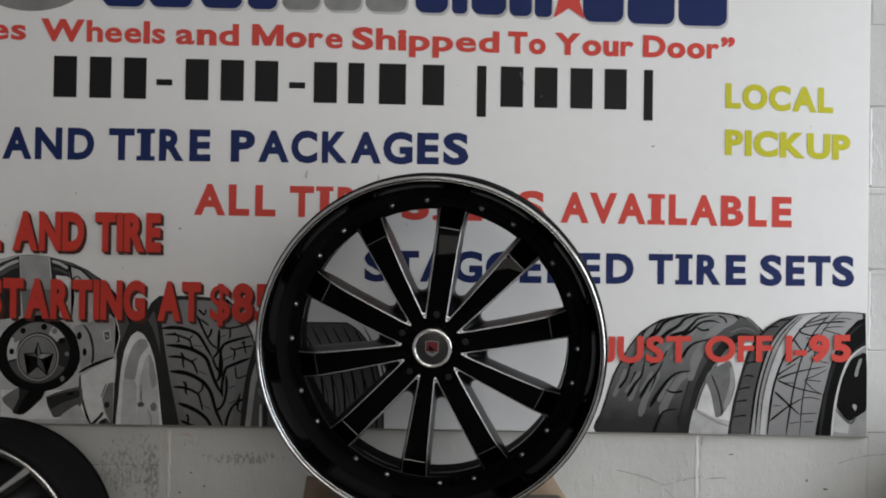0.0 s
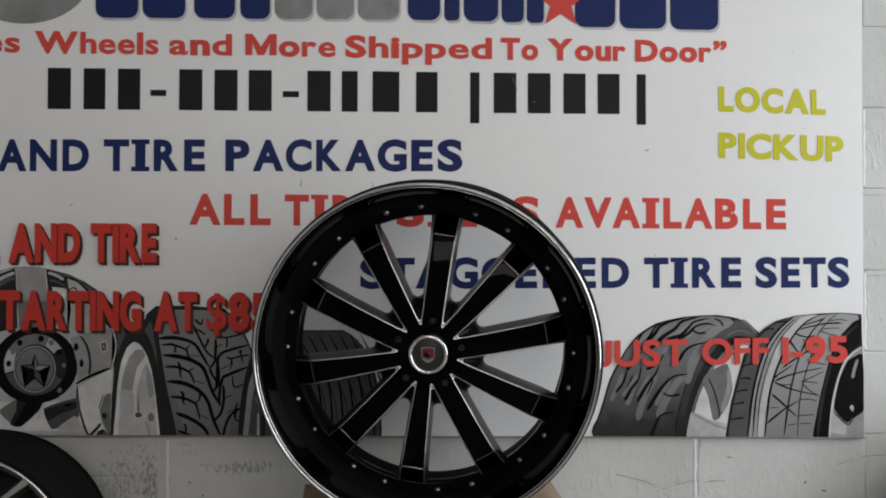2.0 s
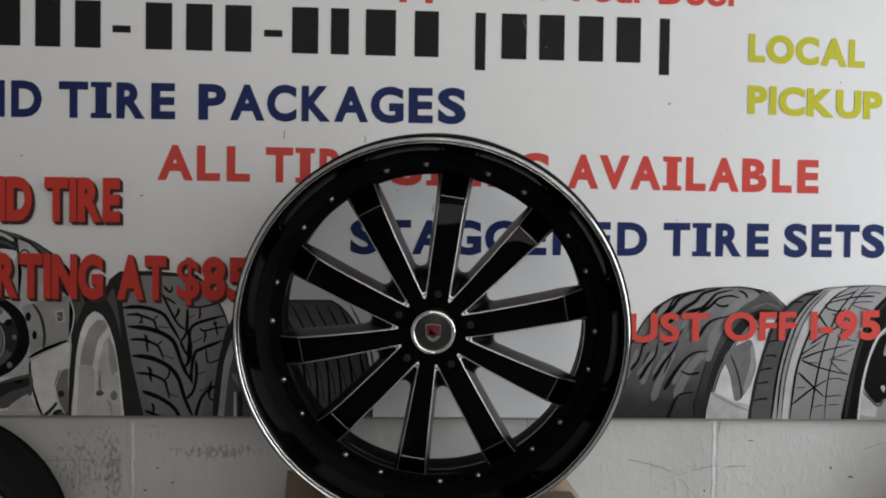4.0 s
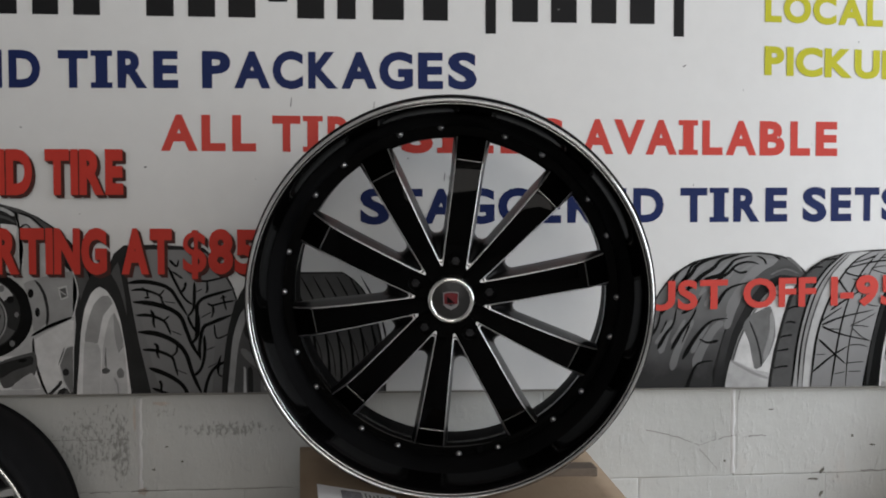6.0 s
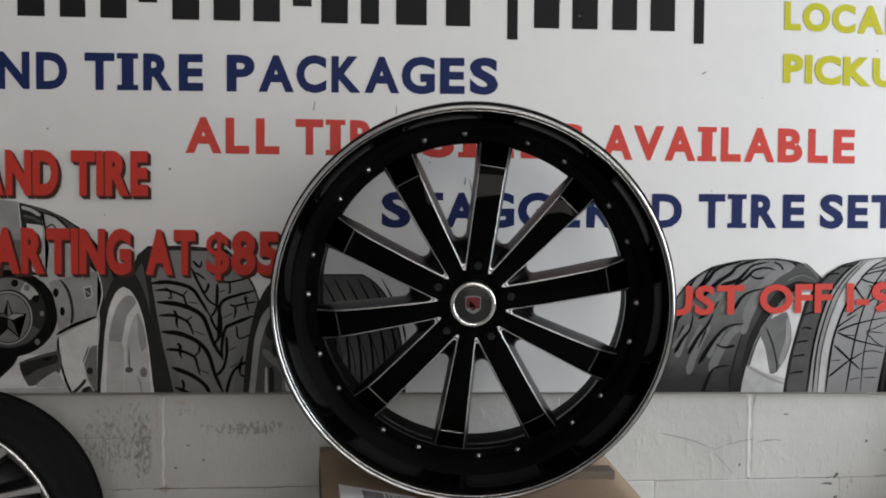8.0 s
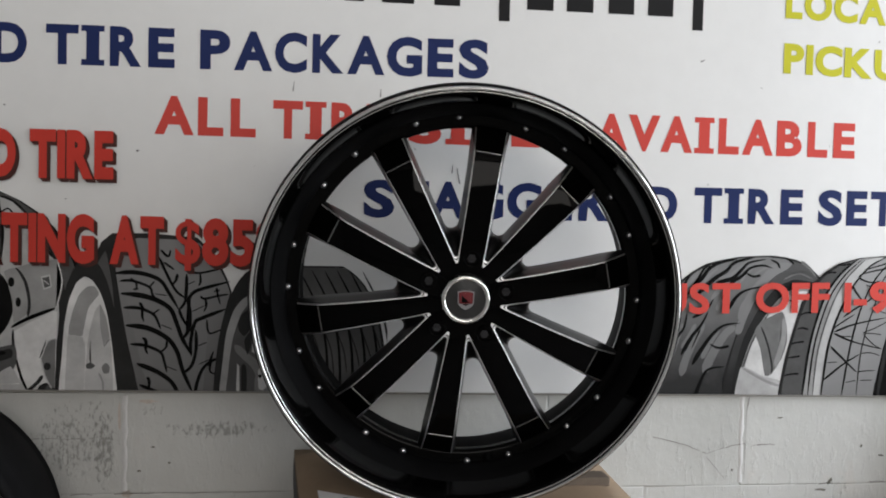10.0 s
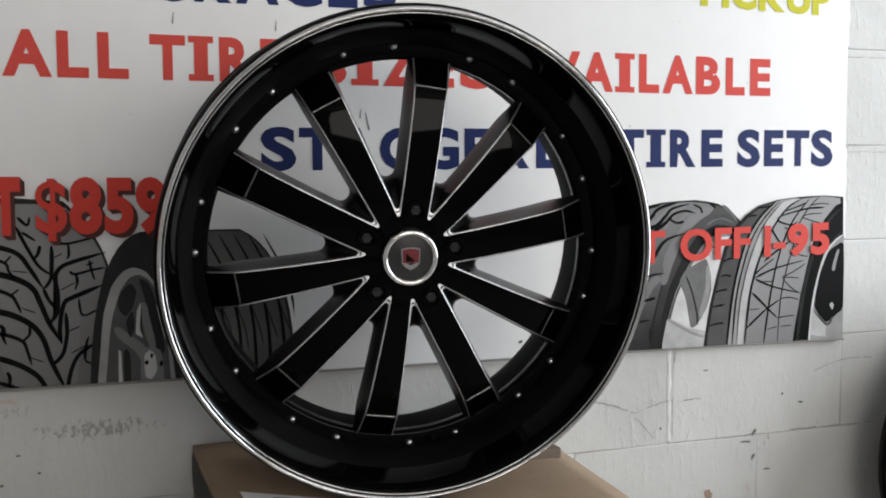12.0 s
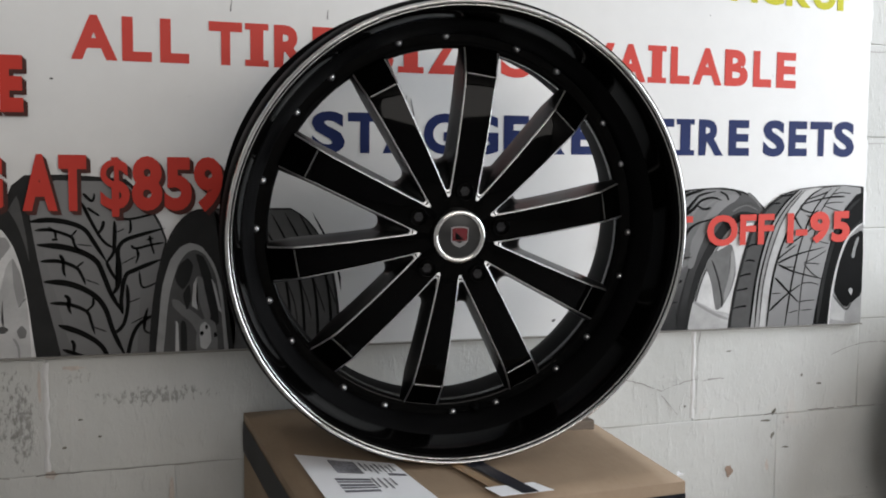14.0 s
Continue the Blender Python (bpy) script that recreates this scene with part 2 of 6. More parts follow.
def stroke(path, w0, w1=None):
    """The outline of a tapering line along a path."""
    w1 = w0 if w1 is None else w1
    left, right = [], []
    n = len(path)
    for i, (x, z) in enumerate(path):
        ax, az = path[max(0, i - 1)]
        bx, bz = path[min(n - 1, i + 1)]
        d = math.hypot(bx - ax, bz - az) or 1
        w = (w0 + (w1 - w0) * i / (n - 1)) / 2
        left.append((x - (bz - az) / d * w, z + (bx - ax) / d * w))
        right.append((x + (bz - az) / d * w, z - (bx - ax) / d * w))
    return left + right[::-1]


def bezier(a, b, c, d, n=12):
    out = []
    for i in range(n + 1):
        t = i / n
        k = ((1 - t) ** 3, 3 * t * (1 - t) ** 2, 3 * t * t * (1 - t), t ** 3)
        out.append((sum(q * p[0] for q, p in zip(k, (a, b, c, d))), sum(q * p[1] for q, p in zip(k, (a, b, c, d)))))
    return out


def swoop(pts, w0, w1):
    """A tapering line that glides through the given places."""
    out = []
    p = [pts[0]] + list(pts) + [pts[-1]]
    for i in range(1, len(p) - 2):
        for j in range(5):
            t = j / 5
            out.append(tuple(0.5 * (2 * b + (c - a) * t + (2 * a - 5 * b + 4 * c - d) * t * t + (3 * b - a - 3 * c + d) * t ** 3) for a, b, c, d in zip(p[i - 1], p[i], p[i + 1], p[i + 2])))
    out.append(pts[-1])
    n = len(out) - 1
    left, right = [], []
    for i, (x, z) in enumerate(out):
        (ax, az), (bx, bz) = out[max(0, i - 1)], out[min(n, i + 1)]
        d = math.hypot(bx - ax, bz - az) or 1
        k = (w0 + (w1 - w0) * i / n) / 2 * min(1, 0.25 + 6 * min(i, n - i) / n)
        left.append((x - (bz - az) / d * k, z + (bx - ax) / d * k))
        right.append((x + (bz - az) / d * k, z - (bx - ax) / d * k))
    return left + right[::-1]


def soft_shape(pts):
    """A closed outline with rounded corners."""
    out = []
    n = len(pts)
    for i in range(n):
        a, b, c, d = pts[i - 1], pts[i], pts[(i + 1) % n], pts[(i + 2) % n]
        for j in range(4):
            t = j / 4
            out.append(tuple(q + (r - q) * t + 0.25 * t * (1 - t) * ((r - p) * (1 - t) - (e - q) * t) for p, q, r, e in zip(a, b, c, d)))
    return out


# ---- the room ----
X0, X1, Y0, Y1, TOP = -3.4, 2.6, -5.6, 0.0, 3.0


def structure(name, boxes, material, label, bevel=0.0):
    bm = bmesh.new()
    for b in boxes:
        box_into(bm, *b, bevel=bevel)
    return tagged(part(name, bm, material), label, name.split("_")[0], kind="structure")


structure("floor", [(X0 - 0.2, X1 + 3, Y0 - 0.2, Y1 + 0.2, -0.15, 0.0)], CONCRETE, "bare grey concrete shop floor")
structure("ceiling", [(X0, X1, Y0, Y1, TOP, TOP + 0.15)], CEILING, "dull painted shop ceiling")
structure("wall_west", [(X0 - 0.2, X0, Y0, Y1 + 0.2, 0, TOP)], SHOP_WALL, "grey painted side wall of the shop")
structure("wall_south", [(X0, -1.3, Y0 - 0.2, Y0, 0, TOP), (2.54, X1, Y0 - 0.2, Y0, 0, TOP), (-1.3, 2.54, Y0 - 0.2, Y0, 0, 1.75), (-1.3, 2.54, Y0 - 0.2, Y0, 2.9, TOP)], SHOP_WALL, "grey painted wall with a long high window opening")
structure("wall_east", [(X1, X1 + 0.2, Y0, -2.5, 0, TOP), (X1, X1 + 0.2, -0.35, Y1 + 0.2, 0, TOP), (X1, X1 + 0.2, -2.5, -0.35, 2.65, TOP), (X1, X1 + 0.2, -2.5, -0.35, 0, 0.6)], SHOP_WALL, "grey painted wall with a wide window opening")
wall = structure("wall_north", [(X0, X1, 0.0016, 0.2, 0, TOP)], MORTAR, "white painted concrete block wall, scuffed and chipped")

# ---- the sign on the wall ----
SX0, SX1, SZ0, SZ1 = -1.75, 1.018, 1.031, 2.35
SLANT = -0.0080
FACE = -0.009
bm = bmesh.new()
box_into(bm, SX0, SX1, FACE, -0.004, SZ0, SZ1, bevel=0.0012)
for v in bm.verts:
    # the foot of the panel hangs a little out of level
    if v.co.z < 1.5:
        v.co.z += SLANT * (v.co.x - SX1)
for f in bm.faces:
    f.material_index = 1 if abs(f.normal.y) < 0.9 else 0
sign = tagged(part("shop_sign", bm, [PANEL, EDGE_SHADE]), "large white printed wall sign for wheels and tyres", "sign")
sign["kind"] = "thing"
LAYER = 0.0007
# dark strip along the foot of the panel, drawn for its shadow line
bm = bmesh.new()
box_into(bm, SX0, SX1, FACE - 0.0078, -0.002, SZ0 - 0.0024, SZ0 + 0.0006, bevel=0.0005)
for v in bm.verts:
    v.co.z += SLANT * (v.co.x - SX1)
part("shadow_strip", bm, EDGE_SHADE, sign, "thin dark strip for the shadow line under the sign")


def level(n):
    return FACE - LAYER * n


# Advance widths and side gaps of a broad bold face, in parts of its size.
WIDE = dict(A=(776, 8), B=(762, 70), C=(724, 40), D=(830, 70), E=(683, 70), F=(650, 70), G=(811, 40), H=(837, 70), I=(546, 40), J=(555, 20), K=(771, 70),
            L=(637, 70), N=(847, 70), O=(850, 40), P=(733, 70), R=(782, 70), S=(710, 40), T=(682, 15), U=(812, 60), V=(764, 8), Y=(737, 8), Z=(692, 40))


def glyph(ch, weight):
    """The mesh of one letter of the built-in font, as triangles in (x, z), with its bounds."""
    if ch == "M":
        s = 0.19
        vs = [(0, 0), (s, 0), (s, 0.73), (0, 0.73), (0.84 - s, 0), (0.84, 0), (0.84, 0.73), (0.84 - s, 0.73), (0.33, 0), (0.51, 0), (s, 0.42), (0.84 - s, 0.42), (s + 0.02, 0.73), (0.82 - s, 0.73), (0.42, 0.30)]
        return vs, [(0, 1, 2, 3), (4, 5, 6, 7), (8, 14, 2, 10), (9, 11, 7, 14), (8, 9, 14)], (0, 0.84, 0, 0.73)
    cu = bpy.data.curves.new("glyph", "FONT")
    cu.body, cu.offset, cu.resolution_u = ch, weight, 4
    ob = bpy.data.objects.new("glyph", cu)
    me = bpy.data.meshes.new_from_object(ob)
    vs = [(v.co.x, v.co.y) for v in me.vertices]
    fs = [tuple(p.vertices) for p in me.polygons]
    bpy.data.objects.remove(ob)
    bpy.data.curves.remove(cu)
    bpy.data.meshes.remove(me)
    xs, zs = [v[0] for v in vs], [v[1] for v in vs]
    return vs, fs, (min(xs), max(xs), min(zs), max(zs))


def letter(bm, material, label, name="letter"):
    return part(name, bm, material, sign, label)


GLYPHS = {}
# these would close up at the full weight
THINNER = {"$": 0.022, "8": 0.046, "5": 0.046, "9": 0.046, "e": 0.026, "a": 0.026, "p": 0.03, "s": 0.026, "d": 0.03, "h": 0.03, "r": 0.03}


def put_glyph(bm, ch, weight, x0, x1, z0, z1, y, place, mat=0):
    if (ch, weight) not in GLYPHS:
        GLYPHS[ch, weight] = glyph(ch, THINNER.get(ch, weight))
    vs, fs, (gx0, gx1, gz0, gz1) = GLYPHS[ch, weight]
    made = []
    for vx, vz in vs:
        px, pz = place(x0 + (vx - gx0) / (gx1 - gx0) * (x1 - x0), z0 + (vz - gz0) / (gz1 - gz0) * (z1 - z0))
        made.append(bm.verts.new((px, y, pz)))
    for f in fs:
        try:
            fc = bm.faces.new([made[i] for i in f])
        except ValueError:
            continue
        fc.normal_update()
        if fc.normal.y > 0:
            fc.normal_flip()
        fc.material_index = mat


def wide_line(text, x0, x1, za, zb, cap, material, lay=1, weight=0.042, label=""):
    """A line of broad capitals from x0 to x1, its foot rising from za to zb."""
    total = sum(WIDE[c][0] if c != " " else 342 for c in text)
    u = (x1 - x0) / (total - WIDE[text[0]][1] - WIDE[text[-1]][1])
    x = x0 - WIDE[text[0]][1] * u

    def place(px, pz):
        return px, za + (zb - za) * (px - x0) / (x1 - x0) + pz

    for c in text:
        if c == " ":
            x += 342 * u
            continue
        bm = bmesh.new()
        adv, gap = WIDE[c]
        a, b = x + gap * u, x + (adv - gap) * u
        over = 0.018 * cap if c in "CGOSQU" else 0
        if c == "I":
            s = (b - a) * 0.28
            mid = (a + b) / 2
            for p0, p1, q0, q1 in ((a, b, 0, cap * 0.15), (a, b, cap * 0.85, cap), (mid - s, mid + s, cap * 0.149, cap * 0.851)):
                flat(bm, [place(p0, q0), place(p1, q0), place(p1, q1), place(p0, q1)], level(lay))
        elif c == "J":
            put_glyph(bm, c, weight, a, b, 0, cap, level(lay), place)
        else:
            put_glyph(bm, c, weight, a, b, -over, cap + over, level(lay), place)
        letter(bm, material, label)
        x += adv * u


def free_line(text, x0, x1, za, zb, height, material, lay=1, weight=0.042, label="", shadow=None, gap=0.055):
    """A line in the built-in font, fitted between x0 and x1. height: of a capital."""
    def advance(c):
        if c == " ":
            return 0.26
        if (c, weight) not in GLYPHS:
            GLYPHS[c, weight] = glyph(c, THINNER.get(c, weight))
        g = GLYPHS[c, weight][2]
        return g[1] - g[0] + gap
    capz = (lambda g: g[3])(GLYPHS.setdefault(("H", weight), glyph("H", weight))[2])
    low = GLYPHS["H", weight][2][2]
    total = sum(advance(c) for c in text) - gap
    u, v = (x1 - x0) / total, height / (capz - low)
    x = x0

    def place(px, pz):
        return px, za + (zb - za) * (px - x0) / (x1 - x0) + pz

    for c in text:
        if c != " ":
            bm = bmesh.new()
            g = GLYPHS[c, weight][2]
            w = (g[1] - g[0]) * u
            if shadow is not None:
                for k in (3, 2, 1):
                    d = 0.0022 * k
                    put_glyph(bm, c, weight, x + d, x + w + d, (g[2] - low) * v - d, (g[3] - low) * v - d, level(lay) + 0.0003 - 0.0002 * (3 - k) / 3, place, 1)
            put_glyph(bm, c, weight, x, x + w, 0.0 if c == "J" else (g[2] - low) * v, (g[3] - low) * v, level(lay + 0.7), place)
            letter(bm, [material, shadow] if shadow is not None else material, label)
        x += advance(c) * u


def words(line, rows, za, zb, cap, material, label, **kw):
    """A line word by word; its foot runs from za to zb over the whole line."""
    a, b = rows[0][1], rows[-1][2]
    for text, x0, x1 in rows:
        line(text, x0, x1, za + (zb - za) * (x0 - a) / (b - a), za + (zb - za) * (x1 - a) / (b - a), cap, material, label=label, **kw)


words(wide_line, (("AND", -0.985, -0.780), ("TIRE", -0.747, -0.518), ("PACKAGES", -0.472, 0.073)), 1.643, 1.650, 0.073, NAVY, "navy blue capital")
words(wide_line, (("ALL", -0.553, -0.368), ("TIRE", -0.336, -0.115), ("SIZES", -0.080, 0.252), ("AVAILABLE", 0.289, 0.834)), 1.5235, 1.518, 0.0715, RED, "red capital")
words(wide_line, (("STAGGERED", -0.163, 0.462), ("TIRE", 0.497, 0.727), ("SETS", 0.760, 0.985)), 1.378, 1.382, 0.071, NAVY, "navy blue capital")
words(free_line, (("es", -1.020, -0.937), ("Wheels", -0.904, -0.625), ("and", -0.601, -0.458), ("More", -0.428, -0.221), ("Shipped", -0.199, 0.141), ("To", 0.161, 0.249), ("Your", 0.270, 0.455), ("Door\u201d", 0.477, 0.694)),
      1.913, 1.909, 0.0515, RED, "bold red letter", weight=0.042)
words(free_line, (("LOCAL", 0.674, 0.930),), 1.7945, 1.788, 0.059, YELLOW, "yellow-green capital", weight=0.045)
words(free_line, (("PICKUP", 0.674, 0.972),), 1.685, 1.678, 0.060, YELLOW, "yellow-green capital", weight=0.045)
words(free_line, (("JUST", 0.391, 0.598), ("OFF", 0.631, 0.789), ("I-95", 0.821, 0.977)), 1.197, 1.207, 0.061, RED, "bold red letter", lay=9, weight=0.032)
words(free_line, (("L", -1.012, -0.981), ("AND", -0.956, -0.797), ("TIRE", -0.773, -0.625)), 1.436, 1.437, 0.089, DEEP_RED, "tall condensed red capital with a dark edge", lay=9, weight=0.056, shadow=SHADE_INK, gap=0.035)
words(free_line, (("STARTING", -1.010, -0.658), ("AT", -0.630, -0.533), ("$859", -0.512, -0.316)), 1.284, 1.279, 0.090, DEEP_RED, "tall condensed red capital with a dark edge", lay=9, weight=0.056, shadow=SHADE_INK, gap=0.035)

# the phone line, as plain bars
for a, b, lo, hi in ((-0.884, -0.812, 0, 1), (-0.803, -0.735, 0, 1), (-0.726, -0.656, 0, 1), (-0.643, -0.607, 0.34, 0.49), (-0.588, -0.515, 0, 1), (-0.508, -0.435, 0, 1),
                     (-0.430, -0.357, 0, 1), (-0.342, -0.305, 0.34, 0.49), (-0.296, -0.222, 0, 1), (-0.214, -0.163, 0, 1), (-0.148, -0.062, 0, 1), (-0.045, 0.024, 0, 1),
                     (0.086, 0.116, -0.26, 1.0), (0.135, 0.208, 0, 1), (0.214, 0.288, 0, 1), (0.298, 0.370, 0, 1), (0.378, 0.450, 0, 1), (0.476, 0.506, -0.26, 1.0)):
    z = 1.786
    if hi == 1:
        a, b = a + 0.14 * (b - a), b - 0.14 * (b - a)
    box = clip_poly([(a, z + lo * 0.094), (b, z + lo * 0.094), (b, z + hi * 0.094), (a, z + hi * 0.094)])
    bm = bmesh.new()
    flat(bm, box, level(1))
    letter(bm, BLACK_INK, "plain black bar", "letter_bar")

# the name across the top, as plain shapes in its colours
NAME_INKS = [NAVY, grey_ink(0.22), grey_ink(0.45), RED]
for a, b, mat, foot in ((-0.768, -0.672, 0, 1.996), (-0.662, -0.565, 0, 1.997), (-0.545, -0.452, 0, 1.998), (-0.440, -0.372, 0, 1.998), (-0.361, -0.275, 1, 1.999), (-0.265, -0.18, 1, 2.0), (-0.17, -0.075, 1, 2.0),
                        (-0.055, 0.02, 0, 2.0), (0.03, 0.065, 0, 2.0), (0.075, 0.155, 0, 1.999), (0.163, 0.215, 0, 1.998), (0.222, 0.262, 0, 1.997), (0.335, 0.43, 0, 1.989), (0.44, 0.55, 0, 1.987), (0.56, 0.674, 0, 1.986)):
    r = min(0.022, (b - a) * 0.3)
    shape = [(a + r * (1 - math.cos(radians(t))), foot + r * (1 - math.sin(radians(t)))) for t in range(0, 91, 15)]
    shape += [(b - r * (1 - math.sin(radians(t))), foot + r * (1 - math.cos(radians(t)))) for t in range(0, 91, 15)]
    shape += [(b, foot + 0.16), (a, foot + 0.16)]
    bm = bmesh.new()
    flat(bm, [(x + 0.004, z - 0.006) for x, z in shape], level(1), 2)
    flat(bm, shape, level(2), mat)
    letter(bm, NAME_INKS, "plain block with a grey edge", "name_shape")
star = [(0.302 + (0.062 if i % 2 == 0 else 0.026) * math.sin(math.pi * i / 5), 2.045 + (0.062 if i % 2 == 0 else 0.026) * math.cos(math.pi * i / 5)) for i in range(10)]
bm = bmesh.new()
for p, q in zip(star, star[1:] + star[:1]):
    flat(bm, [(0.302, 2.045), p, q], level(3), 3)
letter(bm, NAME_INKS, "red star", "star_shape")
bm = bmesh.new()
flat(bm, clip_poly(oval(-0.93, 2.09, 0.15, 0.11), z1=2.2), level(1), 1)
letter(bm, NAME_INKS, "plain grey oval", "name_shape")


def print_part(shapes, inks, label):
    """One printed picture: (ink index, layer, outline) shapes, cut at the edge of the sign."""
    base = None
    for ink, lay, pts in shapes:
        level_pts = [(x, z - SLANT * (x - SX1)) for x, z in pts]
        pts = [(x, z + SLANT * (x - SX1)) for x, z in clip_poly(level_pts, x0=SX0 + 0.004, x1=SX1 - 0.002, z0=SZ0 + 0.0008)]
        if len(pts) < 3:
            continue
        bm = bmesh.new()
        flat(bm, pts, level(lay))
        if base is None:
            base = part("printed_picture", bm, inks[ink], sign, label)
        else:
            part("ink_shape", bm, inks[ink], base)
    return base


GREYS = [grey_ink(v) for v in (0.005, 0.024, 0.08, 0.16, 0.28, 0.42, 0.60)]
GREYS += [shaded_ink("flame_tread_print", 0.03, 1.06, 0.19, 1.29), shaded_ink("side_wall_print", 0.02, 1.05, 0.09, 1.30), shaded_ink("tread_print", 0.12, 1.05, 0.22, 1.28),
          shaded_ink("pale_tread_print", 0.15, 1.05, 0.22, 1.28), shaded_ink("ribbed_tread_print", 0.21, 1.05, 0.30, 1.28)]

# off-road wheel with a star on its hub
W = []
W.append((0, 1, oval(-0.895, 1.17, 0.232, 0.252)))
W.append((2, 1.3, oval(-0.900, 1.175, 0.226, 0.249)))
W.append((1, 1.6, oval(-0.920, 1.185, 0.214, 0.242)))
W.append((5, 2, oval(-0.926, 1.185, 0.206, 0.240)))
W.append((1, 2.2, list(((-1.011, 1.3879), (-0.9809, 1.4087), (-0.9421, 1.4236), (-0.9392, 1.3750), (-0.9359, 1.2882), (-0.9756, 1.2795), (-1.019, 1.2968)))))
W.append((5, 2.4, swoop(((-0.9937, 1.3857), (-0.9679, 1.4031), (-0.9429, 1.4131)), 0.0069, 0.0078)))
W.append((2, 2.4, swoop(((-0.985, 1.3792), (-0.9592, 1.3966), (-0.942, 1.4010)), 0.0087, 0.0087)))
W.append((4, 2.4, list(((-0.94, 1.4218), (-0.9076, 1.4271), (-0.8738, 1.4237), (-0.8699, 1.3620), (-0.8658, 1.2796), (-0.9281, 1.2795), (-0.9366, 1.3750)))))
W.append((3, 2.5, list(((-0.9372, 1.3489), (-0.8698, 1.3490), (-0.8658, 1.2796), (-0.9302, 1.2795)))))
W.append((6, 2.6, swoop(((-0.8751, 1.4228), (-0.869, 1.3620), (-0.8657, 1.3230)), 0.0017, 0.0017)))
W.append((1, 2.3, list(((-0.8738, 1.4228), (-0.8317, 1.4046), (-0.8285, 1.3786), (-0.8376, 1.3230), (-0.8395, 1.2796), (-0.8684, 1.2796)))))
W.append((5, 2.5, swoop(((-0.8694, 1.4133), (-0.8512, 1.4077), (-0.8329, 1.3968)), 0.0069, 0.0061)))
W.append((2, 2.5, swoop(((-0.8662, 1.3968), (-0.8467, 1.3916), (-0.8311, 1.3829)), 0.0061, 0.0043)))
W.append((6, 2.6, list(((-0.8596, 1.3812), (-0.8337, 1.3786), (-0.8284, 1.3751), (-0.8333, 1.3230), (-0.8351, 1.2805), (-0.8503, 1.2883), (-0.855, 1.3317)))))
W.append((5, 2.6, list(((-0.826, 1.4012), (-0.8035, 1.3917), (-0.7817, 1.3708), (-0.7598, 1.3405), (-0.7423, 1.3014), (-0.7292, 1.2863), (-0.7681, 1.2797), (-0.8242, 1.2640), (-0.8395, 1.2814), (-0.8223, 1.3013), (-0.8169, 1.3317)))))
W.append((0, 2.8, swoop(((-0.8304, 1.4046), (-0.8268, 1.3860), (-0.8241, 1.3708)), 0.0039, 0.0039)))
W.append((0, 2.8, swoop(((-0.8269, 1.4020), (-0.8035, 1.3943), (-0.7817, 1.3743), (-0.7599, 1.3466)), 0.0039, 0.0030)))
W.append((0, 2.8, swoop(((-0.825, 1.3708), (-0.812, 1.3795), (-0.8033, 1.3708), (-0.8054, 1.3578)), 0.0030, 0.0030)))
W.append((1, 2.8, swoop(((-0.7946, 1.3621), (-0.7772, 1.3491), (-0.7684, 1.3274)), 0.0052, 0.0052)))
W.append((4, 2.7, list(((-0.7983, 1.2710), (-0.7594, 1.2832), (-0.7227, 1.2884), (-0.7151, 1.2451), (-0.7277, 1.1965), (-0.7761, 1.1791), (-0.7729, 1.2233)))))
W.append((6, 2.9, swoop(((-0.7249, 1.2884), (-0.7151, 1.2451), (-0.726, 1.1965)), 0.0022, 0.0022)))
W.append((1, 2.9, swoop(((-0.7974, 1.2710), (-0.7808, 1.2450), (-0.7737, 1.2103), (-0.7752, 1.1822)), 0.0078, 0.0061)))
W.append((0, 2.9, swoop(((-0.8019, 1.1635), (-0.7674, 1.1822), (-0.7264, 1.1974)), 0.0061, 0.0052)))
W.append((5, 3, list(((-0.7528, 1.2559), (-0.7364, 1.2602), (-0.7332, 1.2364), (-0.7479, 1.2312)))))
W.append((2, 3.1, list(((-0.7502, 1.2528), (-0.7385, 1.2563), (-0.7358, 1.2390), (-0.7461, 1.2346)))))
W.append((5, 3.2, swoop(((-0.7484, 1.2494), (-0.7375, 1.2407)), 0.0017, 0.0017)))
W.append((6, 2.7, list(((-0.8005, 1.1530), (-0.7784, 1.1679), (-0.7306, 1.1928), (-0.7233, 1.1909), (-0.7265, 1.0479), (-0.7429, 1.0594), (-0.7668, 1.0483), (-0.7778, 1.0503), (-0.7902, 1.0899)))))
W.append((0, 2.9, swoop(((-0.8047, 1.1613), (-0.7783, 1.1754), (-0.7276, 1.1969)), 0.0048, 0.0048)))
W.append((0, 2.9, swoop(((-0.8011, 1.1575), (-0.8, 1.1238), (-0.7881, 1.0748), (-0.7753, 1.0438)), 0.0044, 0.0048)))
W.append((3, 3, list(((-0.7516, 1.1046), (-0.7392, 1.1376), (-0.7256, 1.1413), (-0.7265, 1.0479), (-0.7393, 1.0574)))))
W.append((5, 3.2, swoop(((-0.7513, 1.1039), (-0.74, 1.1346), (-0.7256, 1.1413)), 0.0024, 0.0024)))
W.append((5, 3.2, swoop(((-0.7513, 1.1024), (-0.7442, 1.0726), (-0.732, 1.0479)), 0.0024, 0.0024)))
W.append((0, 3.1, swoop(((-0.7542, 1.1046), (-0.7421, 1.1384)), 0.0020, 0.0020)))
W.append((1, 3.2, oval(-0.7404, 1.0895, 0.0064, 0.0072, n=12)))
W.append((6, 2.90, list(((-0.9767, 1.121), (-0.7906, 1.1228), (-0.7893, 1.0564), (-0.9753, 1.0548)))))
W.append((3, 2.93, soft_shape(((-0.9738, 1.1032), (-0.9342, 1.1291), (-0.9238, 1.1088), (-0.9405, 1.0691), (-0.966, 1.088)))))
